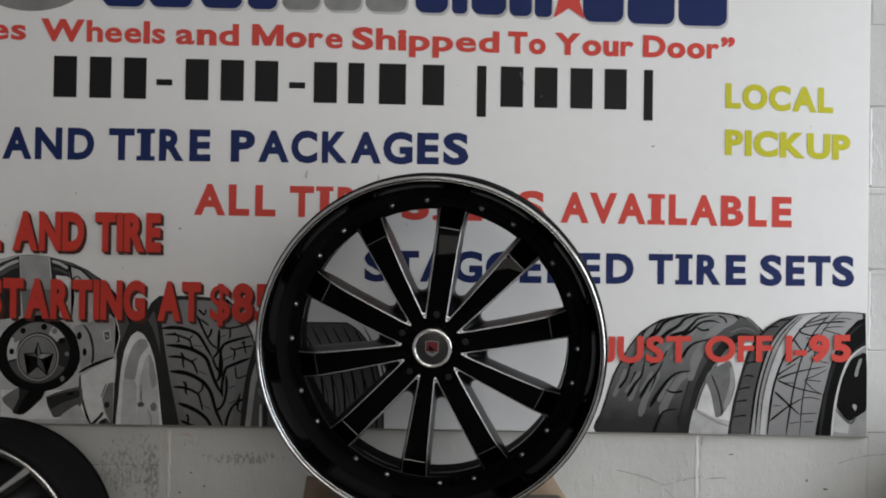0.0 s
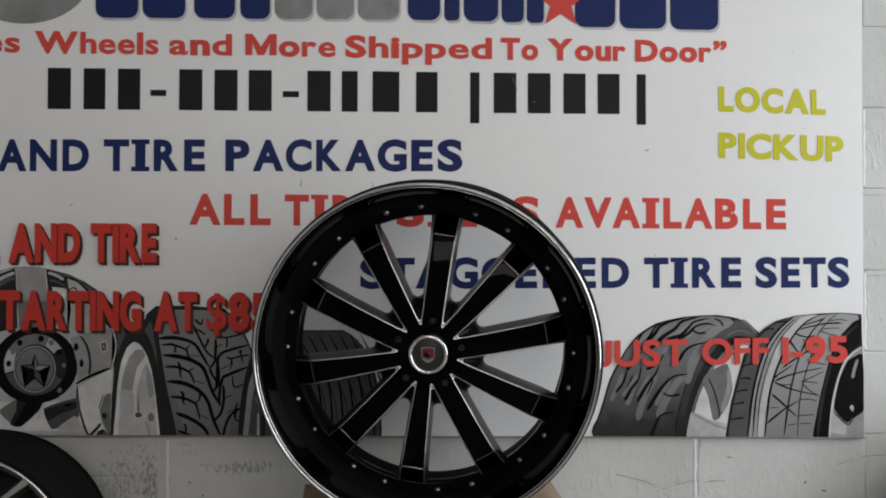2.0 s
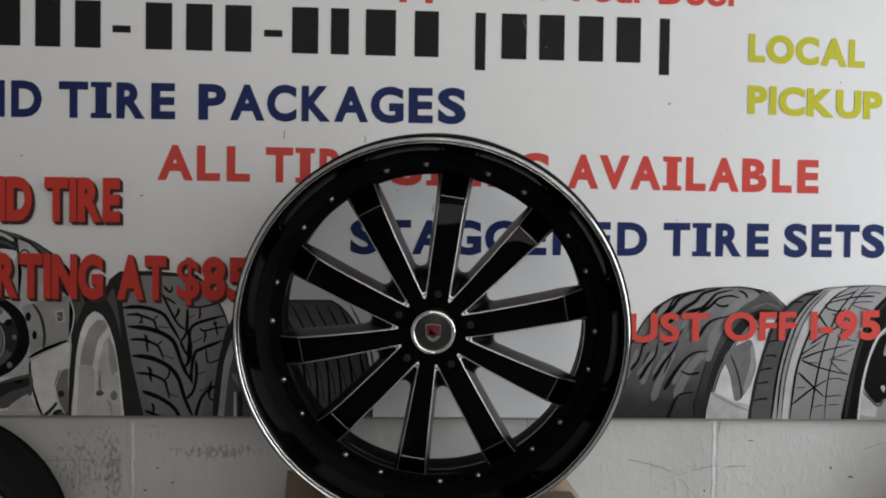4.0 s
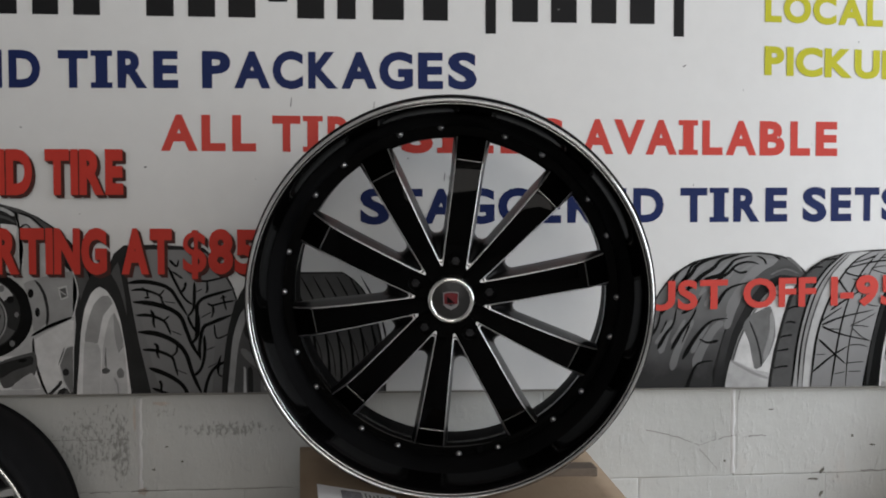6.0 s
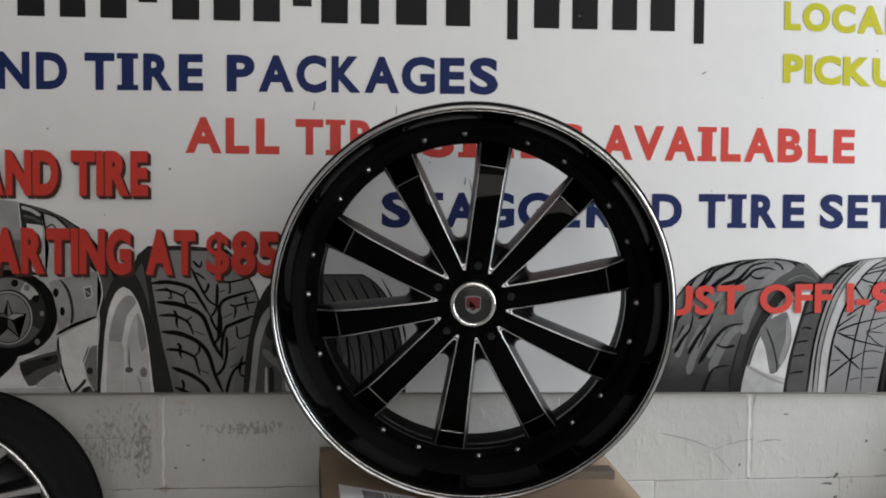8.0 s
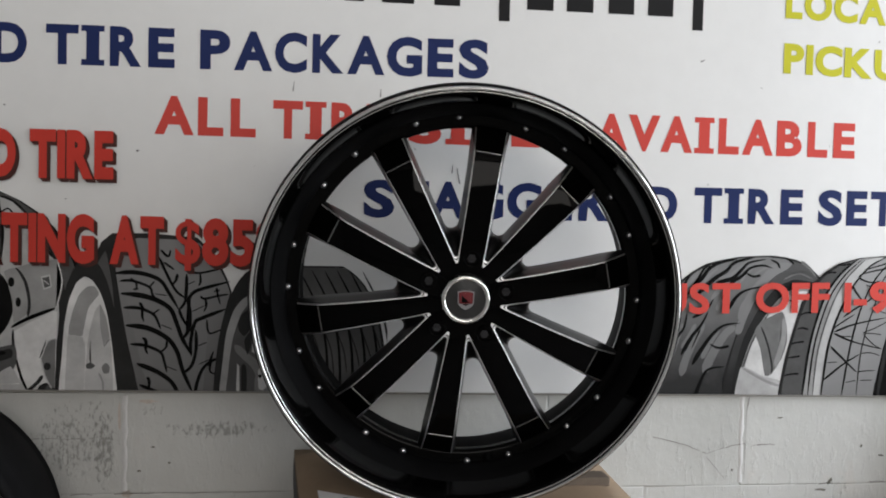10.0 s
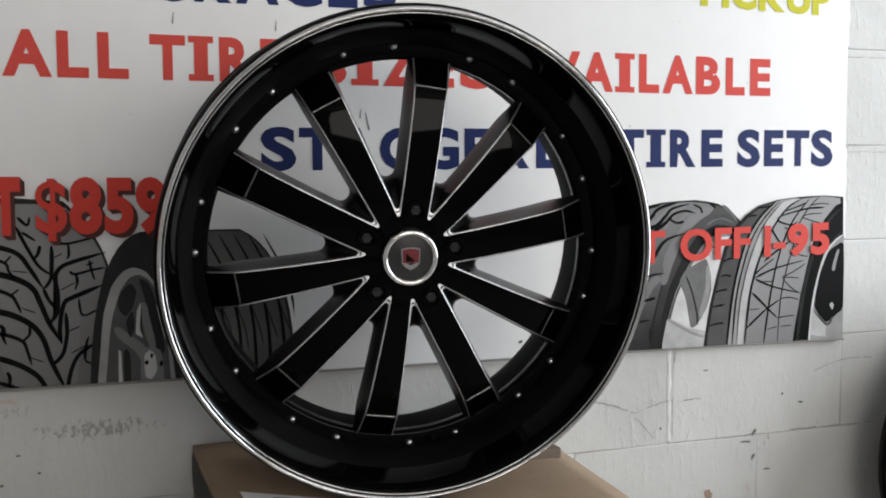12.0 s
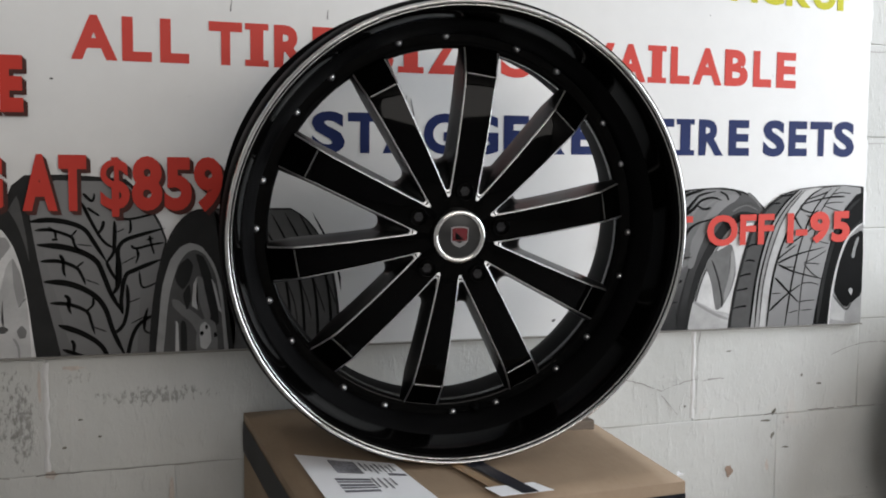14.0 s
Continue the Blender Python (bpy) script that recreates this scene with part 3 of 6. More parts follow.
W.append((1, 2.95, soft_shape(((-0.9342, 1.1291), (-0.8788, 1.1245), (-0.8859, 1.1015), (-0.9254, 1.0654), (-0.9506, 1.0703), (-0.9362, 1.1036)))))
W.append((0, 2.97, soft_shape(((-0.9139, 1.1191), (-0.8788, 1.122), (-0.8909, 1.1014), (-0.9279, 1.0667), (-0.9406, 1.0716)))))
W.append((2, 2.95, soft_shape(((-0.876, 1.1067), (-0.8008, 1.1304), (-0.794, 1.1023), (-0.8024, 1.0792), (-0.8299, 1.0675), (-0.8587, 1.0596)))))
W.append((1, 2.97, soft_shape(((-0.8734, 1.1041), (-0.8057, 1.1227), (-0.8029, 1.1061), (-0.8379, 1.0943), (-0.8653, 1.0787)))))
W.append((5, 2.98, soft_shape(((-0.8374, 1.0687), (-0.8051, 1.0894), (-0.7893, 1.0589), (-0.8423, 1.0572)))))
W.append((0, 3.02, oval(-0.8219, 1.1136, 0.0080, 0.0036, n=12, lean=0.6)))
W.append((1, 3.1, swoop(((-0.7779, 1.0408), (-0.7576, 1.0595), (-0.7483, 1.0726)), 0.0064, 0.0064)))
W.append((0, 3, oval(-0.8951, 1.2037, 0.0945, 0.0867, n=32)))
W.append((4, 3.2, soft_shape(((-0.8177, 1.2640), (-0.7983, 1.2710), (-0.7826, 1.2450), (-0.7754, 1.2103), (-0.7778, 1.1852), (-0.8002, 1.1704), (-0.8022, 1.2060), (-0.8102, 1.2406)))))
W.append((0, 3.4, oval(-0.8046, 1.2450, 0.0056, 0.0091, n=12)))
W.append((0, 3.4, oval(-0.7923, 1.2081, 0.0048, 0.0091, n=12)))
W.append((1, 3.3, oval(-0.8951, 1.2059, 0.0706, 0.0715, n=32)))
W.append((3, 3.4, oval(-0.8951, 1.2059, 0.0685, 0.0685, 40, 150, 20) + oval(-0.8951, 1.2059, 0.0455, 0.0455, 40, 150, 20)[::-1]))
W.append((5, 3.5, oval(-0.8951, 1.2059, 0.0693, 0.0693, 150, 196, 20) + oval(-0.8951, 1.2059, 0.0485, 0.0485, 150, 196, 20)[::-1]))
W.append((5, 3.5, oval(-0.8951, 1.2059, 0.0676, 0.0676, 32, 62, 20) + oval(-0.8951, 1.2059, 0.0468, 0.0468, 32, 62, 20)[::-1]))
W.append((2, 3.4, oval(-0.8951, 1.2059, 0.0685, 0.0685, 200, 330, 20) + oval(-0.8951, 1.2059, 0.0455, 0.0455, 200, 330, 20)[::-1]))
W.append((0, 3.7, oval(-0.8830, 1.2640, 0.0069, 0.0074, n=12)))
W.append((0, 3.7, oval(-0.9300, 1.2548, 0.0061, 0.0069, n=12)))
W.append((3, 3.7, oval(-0.8600, 1.2549, 0.0061, 0.0069, n=12)))
W.append((0, 3.7, oval(-0.8434, 1.2332, 0.0069, 0.0069, n=12)))
W.append((0, 3.7, oval(-0.9543, 1.2080, 0.0056, 0.0069, n=12)))
W.append((3, 3.7, oval(-0.9459, 1.2340, 0.0043, 0.0061, n=12)))
W.append((3, 3.7, oval(-0.8316, 1.2038, 0.0043, 0.0052, n=12)))
W.append((3, 3.7, oval(-0.8407, 1.1475, 0.0052, 0.0061, n=12)))
W.append((4, 3.8, oval(-0.8963, 1.1951, 0.0468, 0.0529, n=32)))
W.append((1, 3.9, oval(-0.8963, 1.1951, 0.0438, 0.0498, n=32)))
W.append((3, 4.0, oval(-0.8963, 1.1951, 0.0416, 0.0477, n=32)))
W.append((0, 4.2, list(((-0.8966, 1.2319), (-0.8878, 1.2059), (-0.8605, 1.2038), (-0.882, 1.1864), (-0.8744, 1.1539), (-0.8962, 1.1734), (-0.9185, 1.1539), (-0.9109, 1.1864), (-0.9275, 1.2037), (-0.9042, 1.2059)))))
W.append((3, 4.3, list(((-0.8966, 1.2276), (-0.8903, 1.2037), (-0.8963, 1.1951)))))
W.append((4, 4.3, list(((-0.8648, 1.2025), (-0.8864, 1.1920), (-0.8963, 1.1951), (-0.8877, 1.2033)))))
W.append((2, 4.3, list(((-0.8775, 1.1604), (-0.8962, 1.1778), (-0.8963, 1.1951), (-0.8859, 1.1851)))))
W.append((2, 4.3, list(((-0.9232, 1.2016), (-0.9016, 1.2042), (-0.8963, 1.1951)))))
W = [(i, l, clip_poly(p, x1=-0.655, z1=1.43)) for i, l, p in W]
print_part(W, GREYS, "printed grey picture of an off-road wheel")

# tyre with a V-shaped tread
T = []
T.append((1, 1.65, oval(-0.6700, 1.055, 0.0600, 0.238)))
T.append((1, 1, list(((-0.6945, 1.0383), (-0.6908, 1.1220), (-0.6794, 1.2052), (-0.6626, 1.2798), (-0.6464, 1.3212), (-0.6268, 1.3379), (-0.5604, 1.3392), (-0.4723, 1.3325), (-0.4399, 1.3005), (-0.4177, 1.2595), (-0.4076, 1.2312), (-0.4164, 1.1922), (-0.4233, 1.1313), (-0.4268, 1.0130), (-0.6212, 1.0222)))))
T.append((2, 1.3, soft_shape(((-0.6852, 1.0252), (-0.6843, 1.1218), (-0.6758, 1.1968), (-0.659, 1.2673), (-0.639, 1.3046), (-0.6319, 1.2755), (-0.625, 1.2336), (-0.6203, 1.1705), (-0.619, 1.0986), (-0.6193, 1.0221)))))
T.append((6, 1.7, soft_shape(((-0.7168, 1.0251), (-0.7149, 1.1081), (-0.7107, 1.1683), (-0.7029, 1.2134), (-0.6898, 1.2452), (-0.675, 1.2565), (-0.6604, 1.2489), (-0.6458, 1.2244), (-0.6351, 1.1905), (-0.6263, 1.1377), (-0.6204, 1.0847), (-0.618, 1.0241)))))
T.append((4, 1.9, soft_shape(((-0.7035, 1.1495), (-0.6976, 1.1870), (-0.6863, 1.2208), (-0.6715, 1.2377), (-0.6568, 1.2388), (-0.6495, 1.2244), (-0.6682, 1.1982), (-0.6758, 1.1606), (-0.6797, 1.1455)))))
T.append((5, 2.0, soft_shape(((-0.7083, 1.0251), (-0.7065, 1.1080), (-0.7035, 1.1476), (-0.6778, 1.1436), (-0.6726, 1.1153), (-0.6771, 1.0247)))))
T.append((5, 2.0, soft_shape(((-0.6734, 1.0247), (-0.6687, 1.1379), (-0.6572, 1.1906), (-0.646, 1.2056), (-0.6352, 1.1792), (-0.6264, 1.1226), (-0.6235, 1.0242)))))
T.append((4, 2.1, soft_shape(((-0.6478, 1.2056), (-0.637, 1.1830), (-0.6299, 1.1452), (-0.6393, 1.1264), (-0.6464, 1.1604)))))
T.append((3, 2.2, swoop(((-0.6632, 1.1379), (-0.6653, 1.1077), (-0.6617, 1.0926)), 0.0017, 0.0017)))
T.append((3, 2.2, swoop(((-0.6393, 1.1264), (-0.6318, 1.1377), (-0.6274, 1.1396)), 0.0017, 0.0017)))
T.append((2, 2.2, soft_shape(((-0.672, 1.0927), (-0.6635, 1.0972), (-0.6551, 1.0911), (-0.6618, 1.0851), (-0.6699, 1.0859)))))
T.append((3, 2.2, soft_shape(((-0.6433, 1.0887), (-0.6359, 1.0969), (-0.6285, 1.0886), (-0.6305, 1.0772), (-0.6397, 1.0766)))))
T.append((4, 2.3, swoop(((-0.6489, 1.0774), (-0.6417, 1.0622), (-0.64, 1.0395)), 0.0045, 0.0028)))
T.append((9, 1.6, list(((-0.6234, 1.3130), (-0.5802, 1.3298), (-0.5047, 1.3281), (-0.4683, 1.3219), (-0.44, 1.2919), (-0.419, 1.2530), (-0.4109, 1.2291), (-0.4205, 1.1923), (-0.4271, 1.1314), (-0.431, 1.0132), (-0.5718, 1.0198), (-0.5847, 1.0804), (-0.5993, 1.1447), (-0.6099, 1.2040), (-0.6186, 1.2587)))))
T.append((10, 1.9, list(((-0.6102, 1.2963), (-0.5804, 1.3173), (-0.5089, 1.3175), (-0.4685, 1.3091), (-0.4525, 1.2834), (-0.4495, 1.1928), (-0.4549, 1.0974), (-0.4601, 1.0146), (-0.5458, 1.0186), (-0.5688, 1.0798), (-0.5835, 1.1443), (-0.5982, 1.2038), (-0.607, 1.2544)))))
T.append((0, 3, swoop(((-0.6205, 1.2637), (-0.5892, 1.2661), (-0.5578, 1.2604), (-0.5372, 1.2497), (-0.5243, 1.2304), (-0.5046, 1.1972)), 0.0089, 0.0062)))
T.append((0, 3, swoop(((-0.6103, 1.2263), (-0.5742, 1.2229), (-0.5426, 1.2132), (-0.5196, 1.1974), (-0.5079, 1.1702), (-0.4973, 1.1420), (-0.4794, 1.1104)), 0.0103, 0.0069)))
T.append((0, 3, swoop(((-0.6009, 1.1667), (-0.5634, 1.1625), (-0.5277, 1.1449), (-0.5078, 1.1199), (-0.4954, 1.0806), (-0.4763, 1.0372)), 0.0103, 0.0069)))
T.append((0, 3, swoop(((-0.5805, 1.0952), (-0.5428, 1.0797), (-0.5137, 1.0570), (-0.5003, 1.0252)), 0.0096, 0.0069)))
T.append((0, 3, swoop(((-0.613, 1.2494), (-0.5895, 1.2501), (-0.5589, 1.2388), (-0.5536, 1.2265), (-0.5446, 1.2123)), 0.0055, 0.0041)))
T.append((0, 3, swoop(((-0.6053, 1.1997), (-0.5778, 1.1993), (-0.5518, 1.1886), (-0.5432, 1.1753), (-0.5375, 1.1602)), 0.0069, 0.0041)))
T.append((0, 3, swoop(((-0.5924, 1.1318), (-0.564, 1.1288), (-0.537, 1.1165), (-0.5304, 1.0999), (-0.5247, 1.0782)), 0.0069, 0.0041)))
T.append((0, 3, swoop(((-0.5752, 1.0552), (-0.5494, 1.0447), (-0.5294, 1.0343), (-0.5236, 1.0176)), 0.0069, 0.0041)))
T.append((0, 3, swoop(((-0.5589, 1.2388), (-0.5492, 1.2498)), 0.0034, 0.0028)))
T.append((0, 3, swoop(((-0.5518, 1.1886), (-0.5397, 1.1978)), 0.0034, 0.0028)))
T.append((0, 3, swoop(((-0.537, 1.1165), (-0.5259, 1.1277), (-0.5269, 1.1406)), 0.0041, 0.0028)))
T.append((0, 3, swoop(((-0.5933, 1.2552), (-0.5825, 1.2458), (-0.5819, 1.2340)), 0.0041, 0.0028)))
T.append((0, 3, swoop(((-0.5878, 1.2341), (-0.578, 1.2352)), 0.0041, 0.0034)))
T.append((0, 3, swoop(((-0.5764, 1.2103), (-0.5707, 1.1992), (-0.5717, 1.1865), (-0.568, 1.1736)), 0.0062, 0.0034)))
T.append((0, 3, swoop(((-0.5705, 1.1439), (-0.563, 1.1369), (-0.5648, 1.1246), (-0.5603, 1.1129)), 0.0062, 0.0034)))
T.append((0, 3, swoop(((-0.561, 1.0701), (-0.5564, 1.0600), (-0.559, 1.0459)), 0.0062, 0.0034)))
T.append((0, 3, swoop(((-0.5413, 1.2942), (-0.5278, 1.2644), (-0.5102, 1.2324), (-0.4934, 1.2193)), 0.0062, 0.0041)))
T.append((0, 3, swoop(((-0.5391, 1.3089), (-0.5253, 1.2963), (-0.5211, 1.3090)), 0.0055, 0.0034)))
T.append((0, 3, swoop(((-0.5334, 1.2857), (-0.5136, 1.2716)), 0.0048, 0.0034)))
T.append((0, 3, swoop(((-0.5077, 1.2643), (-0.5107, 1.2516), (-0.5189, 1.2418)), 0.0062, 0.0041)))
T.append((0, 3, swoop(((-0.4911, 1.2642), (-0.4907, 1.2364), (-0.4935, 1.2116), (-0.5047, 1.1955)), 0.0062, 0.0048)))
T.append((0, 3, swoop(((-0.5046, 1.1972), (-0.4968, 1.1786), (-0.486, 1.1641)), 0.0062, 0.0048)))
T.append((0, 3, swoop(((-0.4986, 1.1399), (-0.4861, 1.1590), (-0.484, 1.1891), (-0.487, 1.2128), (-0.4778, 1.2298), (-0.453, 1.2395), (-0.4115, 1.2508)), 0.0076, 0.0062)))
T.append((0, 3, swoop(((-0.4803, 1.1091), (-0.4824, 1.1330), (-0.4753, 1.1717), (-0.4612, 1.1818), (-0.4184, 1.1988)), 0.0062, 0.0076)))
T.append((0, 3, swoop(((-0.4942, 1.0770), (-0.4788, 1.0938), (-0.4718, 1.1262), (-0.473, 1.1587)), 0.0062, 0.0062)))
T.append((0, 3, swoop(((-0.4743, 1.0327), (-0.4677, 1.0652), (-0.455, 1.0909), (-0.4299, 1.1075)), 0.0069, 0.0055)))
T.append((0, 3, swoop(((-0.4435, 1.0138), (-0.4369, 1.0398), (-0.4305, 1.0527)), 0.0055, 0.0041)))
T.append((0, 3, swoop(((-0.4874, 1.2706), (-0.467, 1.2662), (-0.4216, 1.2768)), 0.0048, 0.0034)))
T.append((0, 3, swoop(((-0.4666, 1.2662), (-0.4652, 1.2491), (-0.4694, 1.2426)), 0.0041, 0.0028)))
T.append((0, 3, swoop(((-0.4656, 1.2232), (-0.4574, 1.2180), (-0.4326, 1.2237), (-0.4126, 1.2269)), 0.0048, 0.0034)))
T.append((0, 3, swoop(((-0.4574, 1.2180), (-0.4535, 1.2080), (-0.4586, 1.1929)), 0.0041, 0.0028)))
T.append((0, 3, swoop(((-0.4357, 1.2393), (-0.4334, 1.2250), (-0.4287, 1.2076)), 0.0048, 0.0028)))
T.append((0, 3, swoop(((-0.4408, 1.2316), (-0.4292, 1.2349)), 0.0034, 0.0028)))
T.append((0, 3, swoop(((-0.453, 1.1799), (-0.4508, 1.1581), (-0.4434, 1.1528), (-0.423, 1.1619)), 0.0041, 0.0028)))
T.append((0, 3, swoop(((-0.4401, 1.1187), (-0.4466, 1.0971), (-0.4448, 1.0796), (-0.4303, 1.0747)), 0.0041, 0.0028)))
T.append((1, 3, swoop(((-0.4877, 1.2450), (-0.4754, 1.2509)), 0.0021, 0.0021)))
T.append((1, 3, swoop(((-0.4803, 1.1933), (-0.4576, 1.2050)), 0.0021, 0.0021)))
T.append((1, 3, swoop(((-0.471, 1.1283), (-0.4523, 1.1356)), 0.0021, 0.0021)))
T.append((1, 3, swoop(((-0.5373, 1.1687), (-0.5161, 1.1597)), 0.0021, 0.0021)))
T.append((1, 3, swoop(((-0.5496, 1.2264), (-0.5264, 1.2232)), 0.0021, 0.0021)))
T.append((1, 3, swoop(((-0.5285, 1.0912), (-0.5064, 1.0818)), 0.0021, 0.0021)))
T.append((1, 3, swoop(((-0.4673, 1.0935), (-0.4424, 1.1057)), 0.0021, 0.0021)))
T = [(i, l, clip_poly(p, x0=-0.76, x1=-0.398, z1=1.345)) for i, l, p in T]
print_part(T, GREYS, "printed grey picture of a tyre with a V-shaped tread")

# tyre with its alloy wheel turned aside
C = []
C.append((1, 3.5, bezier((-0.440, 1.03), (-0.435, 1.2), (-0.40, 1.285), (-0.345, 1.283)) + bezier((-0.20, 1.283), (-0.13, 1.25), (-0.112, 1.15), (-0.112, 1.03))))
C.append((2, 4, bezier((-0.30, 1.03), (-0.285, 1.20), (-0.30, 1.26), (-0.33, 1.28)) + bezier((-0.20, 1.28), (-0.135, 1.25), (-0.118, 1.15), (-0.116, 1.03))))
C.append((4, 4.2, soft_shape(((-0.4247, 1.0129), (-0.4229, 1.0963), (-0.4168, 1.1530), (-0.4038, 1.1963), (-0.3867, 1.2188), (-0.3698, 1.2255), (-0.3508, 1.2183), (-0.3318, 1.1907), (-0.3192, 1.1506), (-0.3132, 1.0926), (-0.3117, 1.0076)))))
C.append((2, 4.4, soft_shape(((-0.4134, 1.0124), (-0.4108, 1.0959), (-0.4044, 1.1439), (-0.3913, 1.1874), (-0.3763, 1.2090), (-0.3614, 1.2140), (-0.3454, 1.2042), (-0.3298, 1.1730), (-0.3216, 1.1285), (-0.3177, 1.0660), (-0.3169, 1.0078)))))
C.append((1, 4.6, soft_shape(((-0.3957, 1.1700), (-0.3879, 1.1895), (-0.3743, 1.2002), (-0.3659, 1.1869), (-0.3726, 1.1607), (-0.3833, 1.1478), (-0.3924, 1.1568)))))
C.append((1, 4.6, soft_shape(((-0.3615, 1.2066), (-0.3488, 1.2020), (-0.3383, 1.1776), (-0.328, 1.1287), (-0.324, 1.0886), (-0.337, 1.0846), (-0.343, 1.1291), (-0.3554, 1.1823)))))
C.append((3, 4.7, swoop(((-0.4003, 1.1307), (-0.3836, 1.1126), (-0.3626, 1.0943), (-0.35, 1.0717)), 0.0128, 0.0196)))
C.append((3, 4.8, swoop(((-0.3576, 1.1692), (-0.3528, 1.1382), (-0.3412, 1.0936)), 0.0147, 0.0118)))
C.append((1, 4.9, soft_shape(((-0.3834, 1.1390), (-0.3726, 1.1563), (-0.3699, 1.1298), (-0.3773, 1.1124)))))
C.append((5, 5, list(((-0.3662, 1.1562), (-0.3597, 1.1692), (-0.3622, 1.1296), (-0.3582, 1.1119), (-0.3687, 1.1188)))))
C.append((5, 5, list(((-0.3956, 1.0954), (-0.3915, 1.0909), (-0.3904, 1.0290), (-0.3972, 1.0249)))))
C.append((5, 5, list(((-0.3363, 1.1643), (-0.33, 1.1553), (-0.3196, 1.1062), (-0.3247, 1.1108)))))
C.append((3, 5.1, soft_shape(((-0.3584, 1.0897), (-0.3455, 1.0982), (-0.3305, 1.0888), (-0.3264, 1.0574), (-0.329, 1.0084), (-0.3591, 1.0098), (-0.3629, 1.0589)))))
C.append((5, 5.2, soft_shape(((-0.3563, 1.0830), (-0.3477, 1.0916), (-0.3392, 1.0824), (-0.3372, 1.0579), (-0.3459, 1.0449), (-0.3553, 1.0497)))))
C.append((0, 5.4, soft_shape(((-0.3477, 1.0840), (-0.3443, 1.0866), (-0.3422, 1.0821), (-0.3456, 1.0778)))))
C.append((0, 5.4, soft_shape(((-0.3564, 1.0728), (-0.3525, 1.0762), (-0.3491, 1.0717), (-0.3534, 1.0674)))))
C.append((0, 5.4, soft_shape(((-0.3328, 1.0711), (-0.3285, 1.0731), (-0.3277, 1.0664), (-0.332, 1.0639)))))
C.append((1, 5.2, swoop(((-0.3838, 1.0950), (-0.3821, 1.0596), (-0.3847, 1.0110)), 0.0098, 0.0098)))
for k in range(8):
    x = -0.285 + 0.024 * k
    C.append((0, 4.6, swoop(((x + 0.012, 1.03), (x + 0.009, 1.12), (x - 0.008, 1.20), (x - 0.045, 1.274)), 0.0055, 0.003)))
    C.append((1, 4.6, swoop(((x + 0.024, 1.05 + 0.01 * k), (x + 0.018, 1.12), (x + 0.004, 1.16), (x - 0.006, 1.20)), 0.003, 0.002)))
C = [(i, l, clip_poly(p, x1=-0.112, z1=1.284)) for i, l, p in C]
print_part(C, GREYS, "printed grey picture of a low tyre on an alloy wheel")

# tyre with a flame-like tread
D = []
D.append((1, 1, soft_shape(((0.3803, 1.0287), (0.3954, 1.0987), (0.4156, 1.1686), (0.4508, 1.2334), (0.4809, 1.2708), (0.5261, 1.2990), (0.5915, 1.3138), (0.667, 1.3179), (0.7174, 1.3102), (0.7527, 1.2910), (0.778, 1.2643), (0.773, 1.2117), (0.7276, 1.1367), (0.6973, 1.0264)))))
D.append((7, 1.3, soft_shape(((0.3853, 1.0287), (0.4005, 1.1037), (0.4206, 1.1686), (0.4533, 1.2309), (0.4834, 1.2673), (0.5287, 1.2955), (0.5915, 1.3108), (0.6569, 1.3145), (0.7073, 1.3072), (0.667, 1.2774), (0.6317, 1.2325), (0.6015, 1.1775), (0.5814, 1.1175), (0.5688, 1.0675), (0.5637, 1.0274)))))
D.append((8, 1.5, soft_shape(((0.7073, 1.3072), (0.7376, 1.2981), (0.7603, 1.2794), (0.7729, 1.2618), (0.7477, 1.2660), (0.7124, 1.2696), (0.672, 1.2498), (0.6368, 1.2024), (0.6116, 1.1524), (0.5965, 1.0974), (0.5889, 1.0272), (0.5688, 1.0273), (0.5864, 1.1225), (0.6066, 1.1800), (0.6368, 1.2324), (0.672, 1.2773)))))
D.append((9, 1.7, swoop(((0.7073, 1.3022), (0.667, 1.2824), (0.6317, 1.2450), (0.599, 1.1876)), 0.0140, 0.0234)))
D.append((10, 1.8, swoop(((0.6468, 1.3075), (0.6116, 1.2977), (0.5764, 1.2703), (0.5387, 1.2280)), 0.0156, 0.0109)))
D.append((10, 1.8, swoop(((0.5412, 1.2955), (0.501, 1.2707), (0.4709, 1.2283)), 0.0109, 0.0078)))
D.append((9, 1.8, swoop(((0.5915, 1.1726), (0.5713, 1.1577), (0.5461, 1.1177), (0.5285, 1.0778)), 0.0140, 0.0203)))
D.append((9, 1.8, swoop(((0.5261, 1.1780), (0.5085, 1.1480), (0.4908, 1.1081), (0.4808, 1.0731)), 0.0125, 0.0172)))
D.append((9, 1.8, swoop(((0.4808, 1.1782), (0.4683, 1.1433), (0.4557, 1.1083)), 0.0109, 0.0140)))
D.append((9, 1.8, swoop(((0.4457, 1.1834), (0.4331, 1.1485), (0.418, 1.1186)), 0.0094, 0.0109)))
D.append((10, 1.9, swoop(((0.6871, 1.3023), (0.6569, 1.2949), (0.6267, 1.2776)), 0.0062, 0.0031)))
D.append((3, 1.9, swoop(((0.7275, 1.3071), (0.7477, 1.2920), (0.7603, 1.2769)), 0.0078, 0.0039)))
D.append((10, 1.85, swoop(((0.6997, 1.3023), (0.662, 1.2874), (0.6418, 1.2650)), 0.0109, 0.0078)))
D.append((10, 1.85, swoop(((0.5965, 1.2902), (0.5714, 1.2753), (0.5513, 1.2704)), 0.0039, 0.0070)))
D.append((10, 1.85, swoop(((0.5513, 1.2904), (0.5362, 1.2780), (0.5211, 1.2606)), 0.0039, 0.0070)))
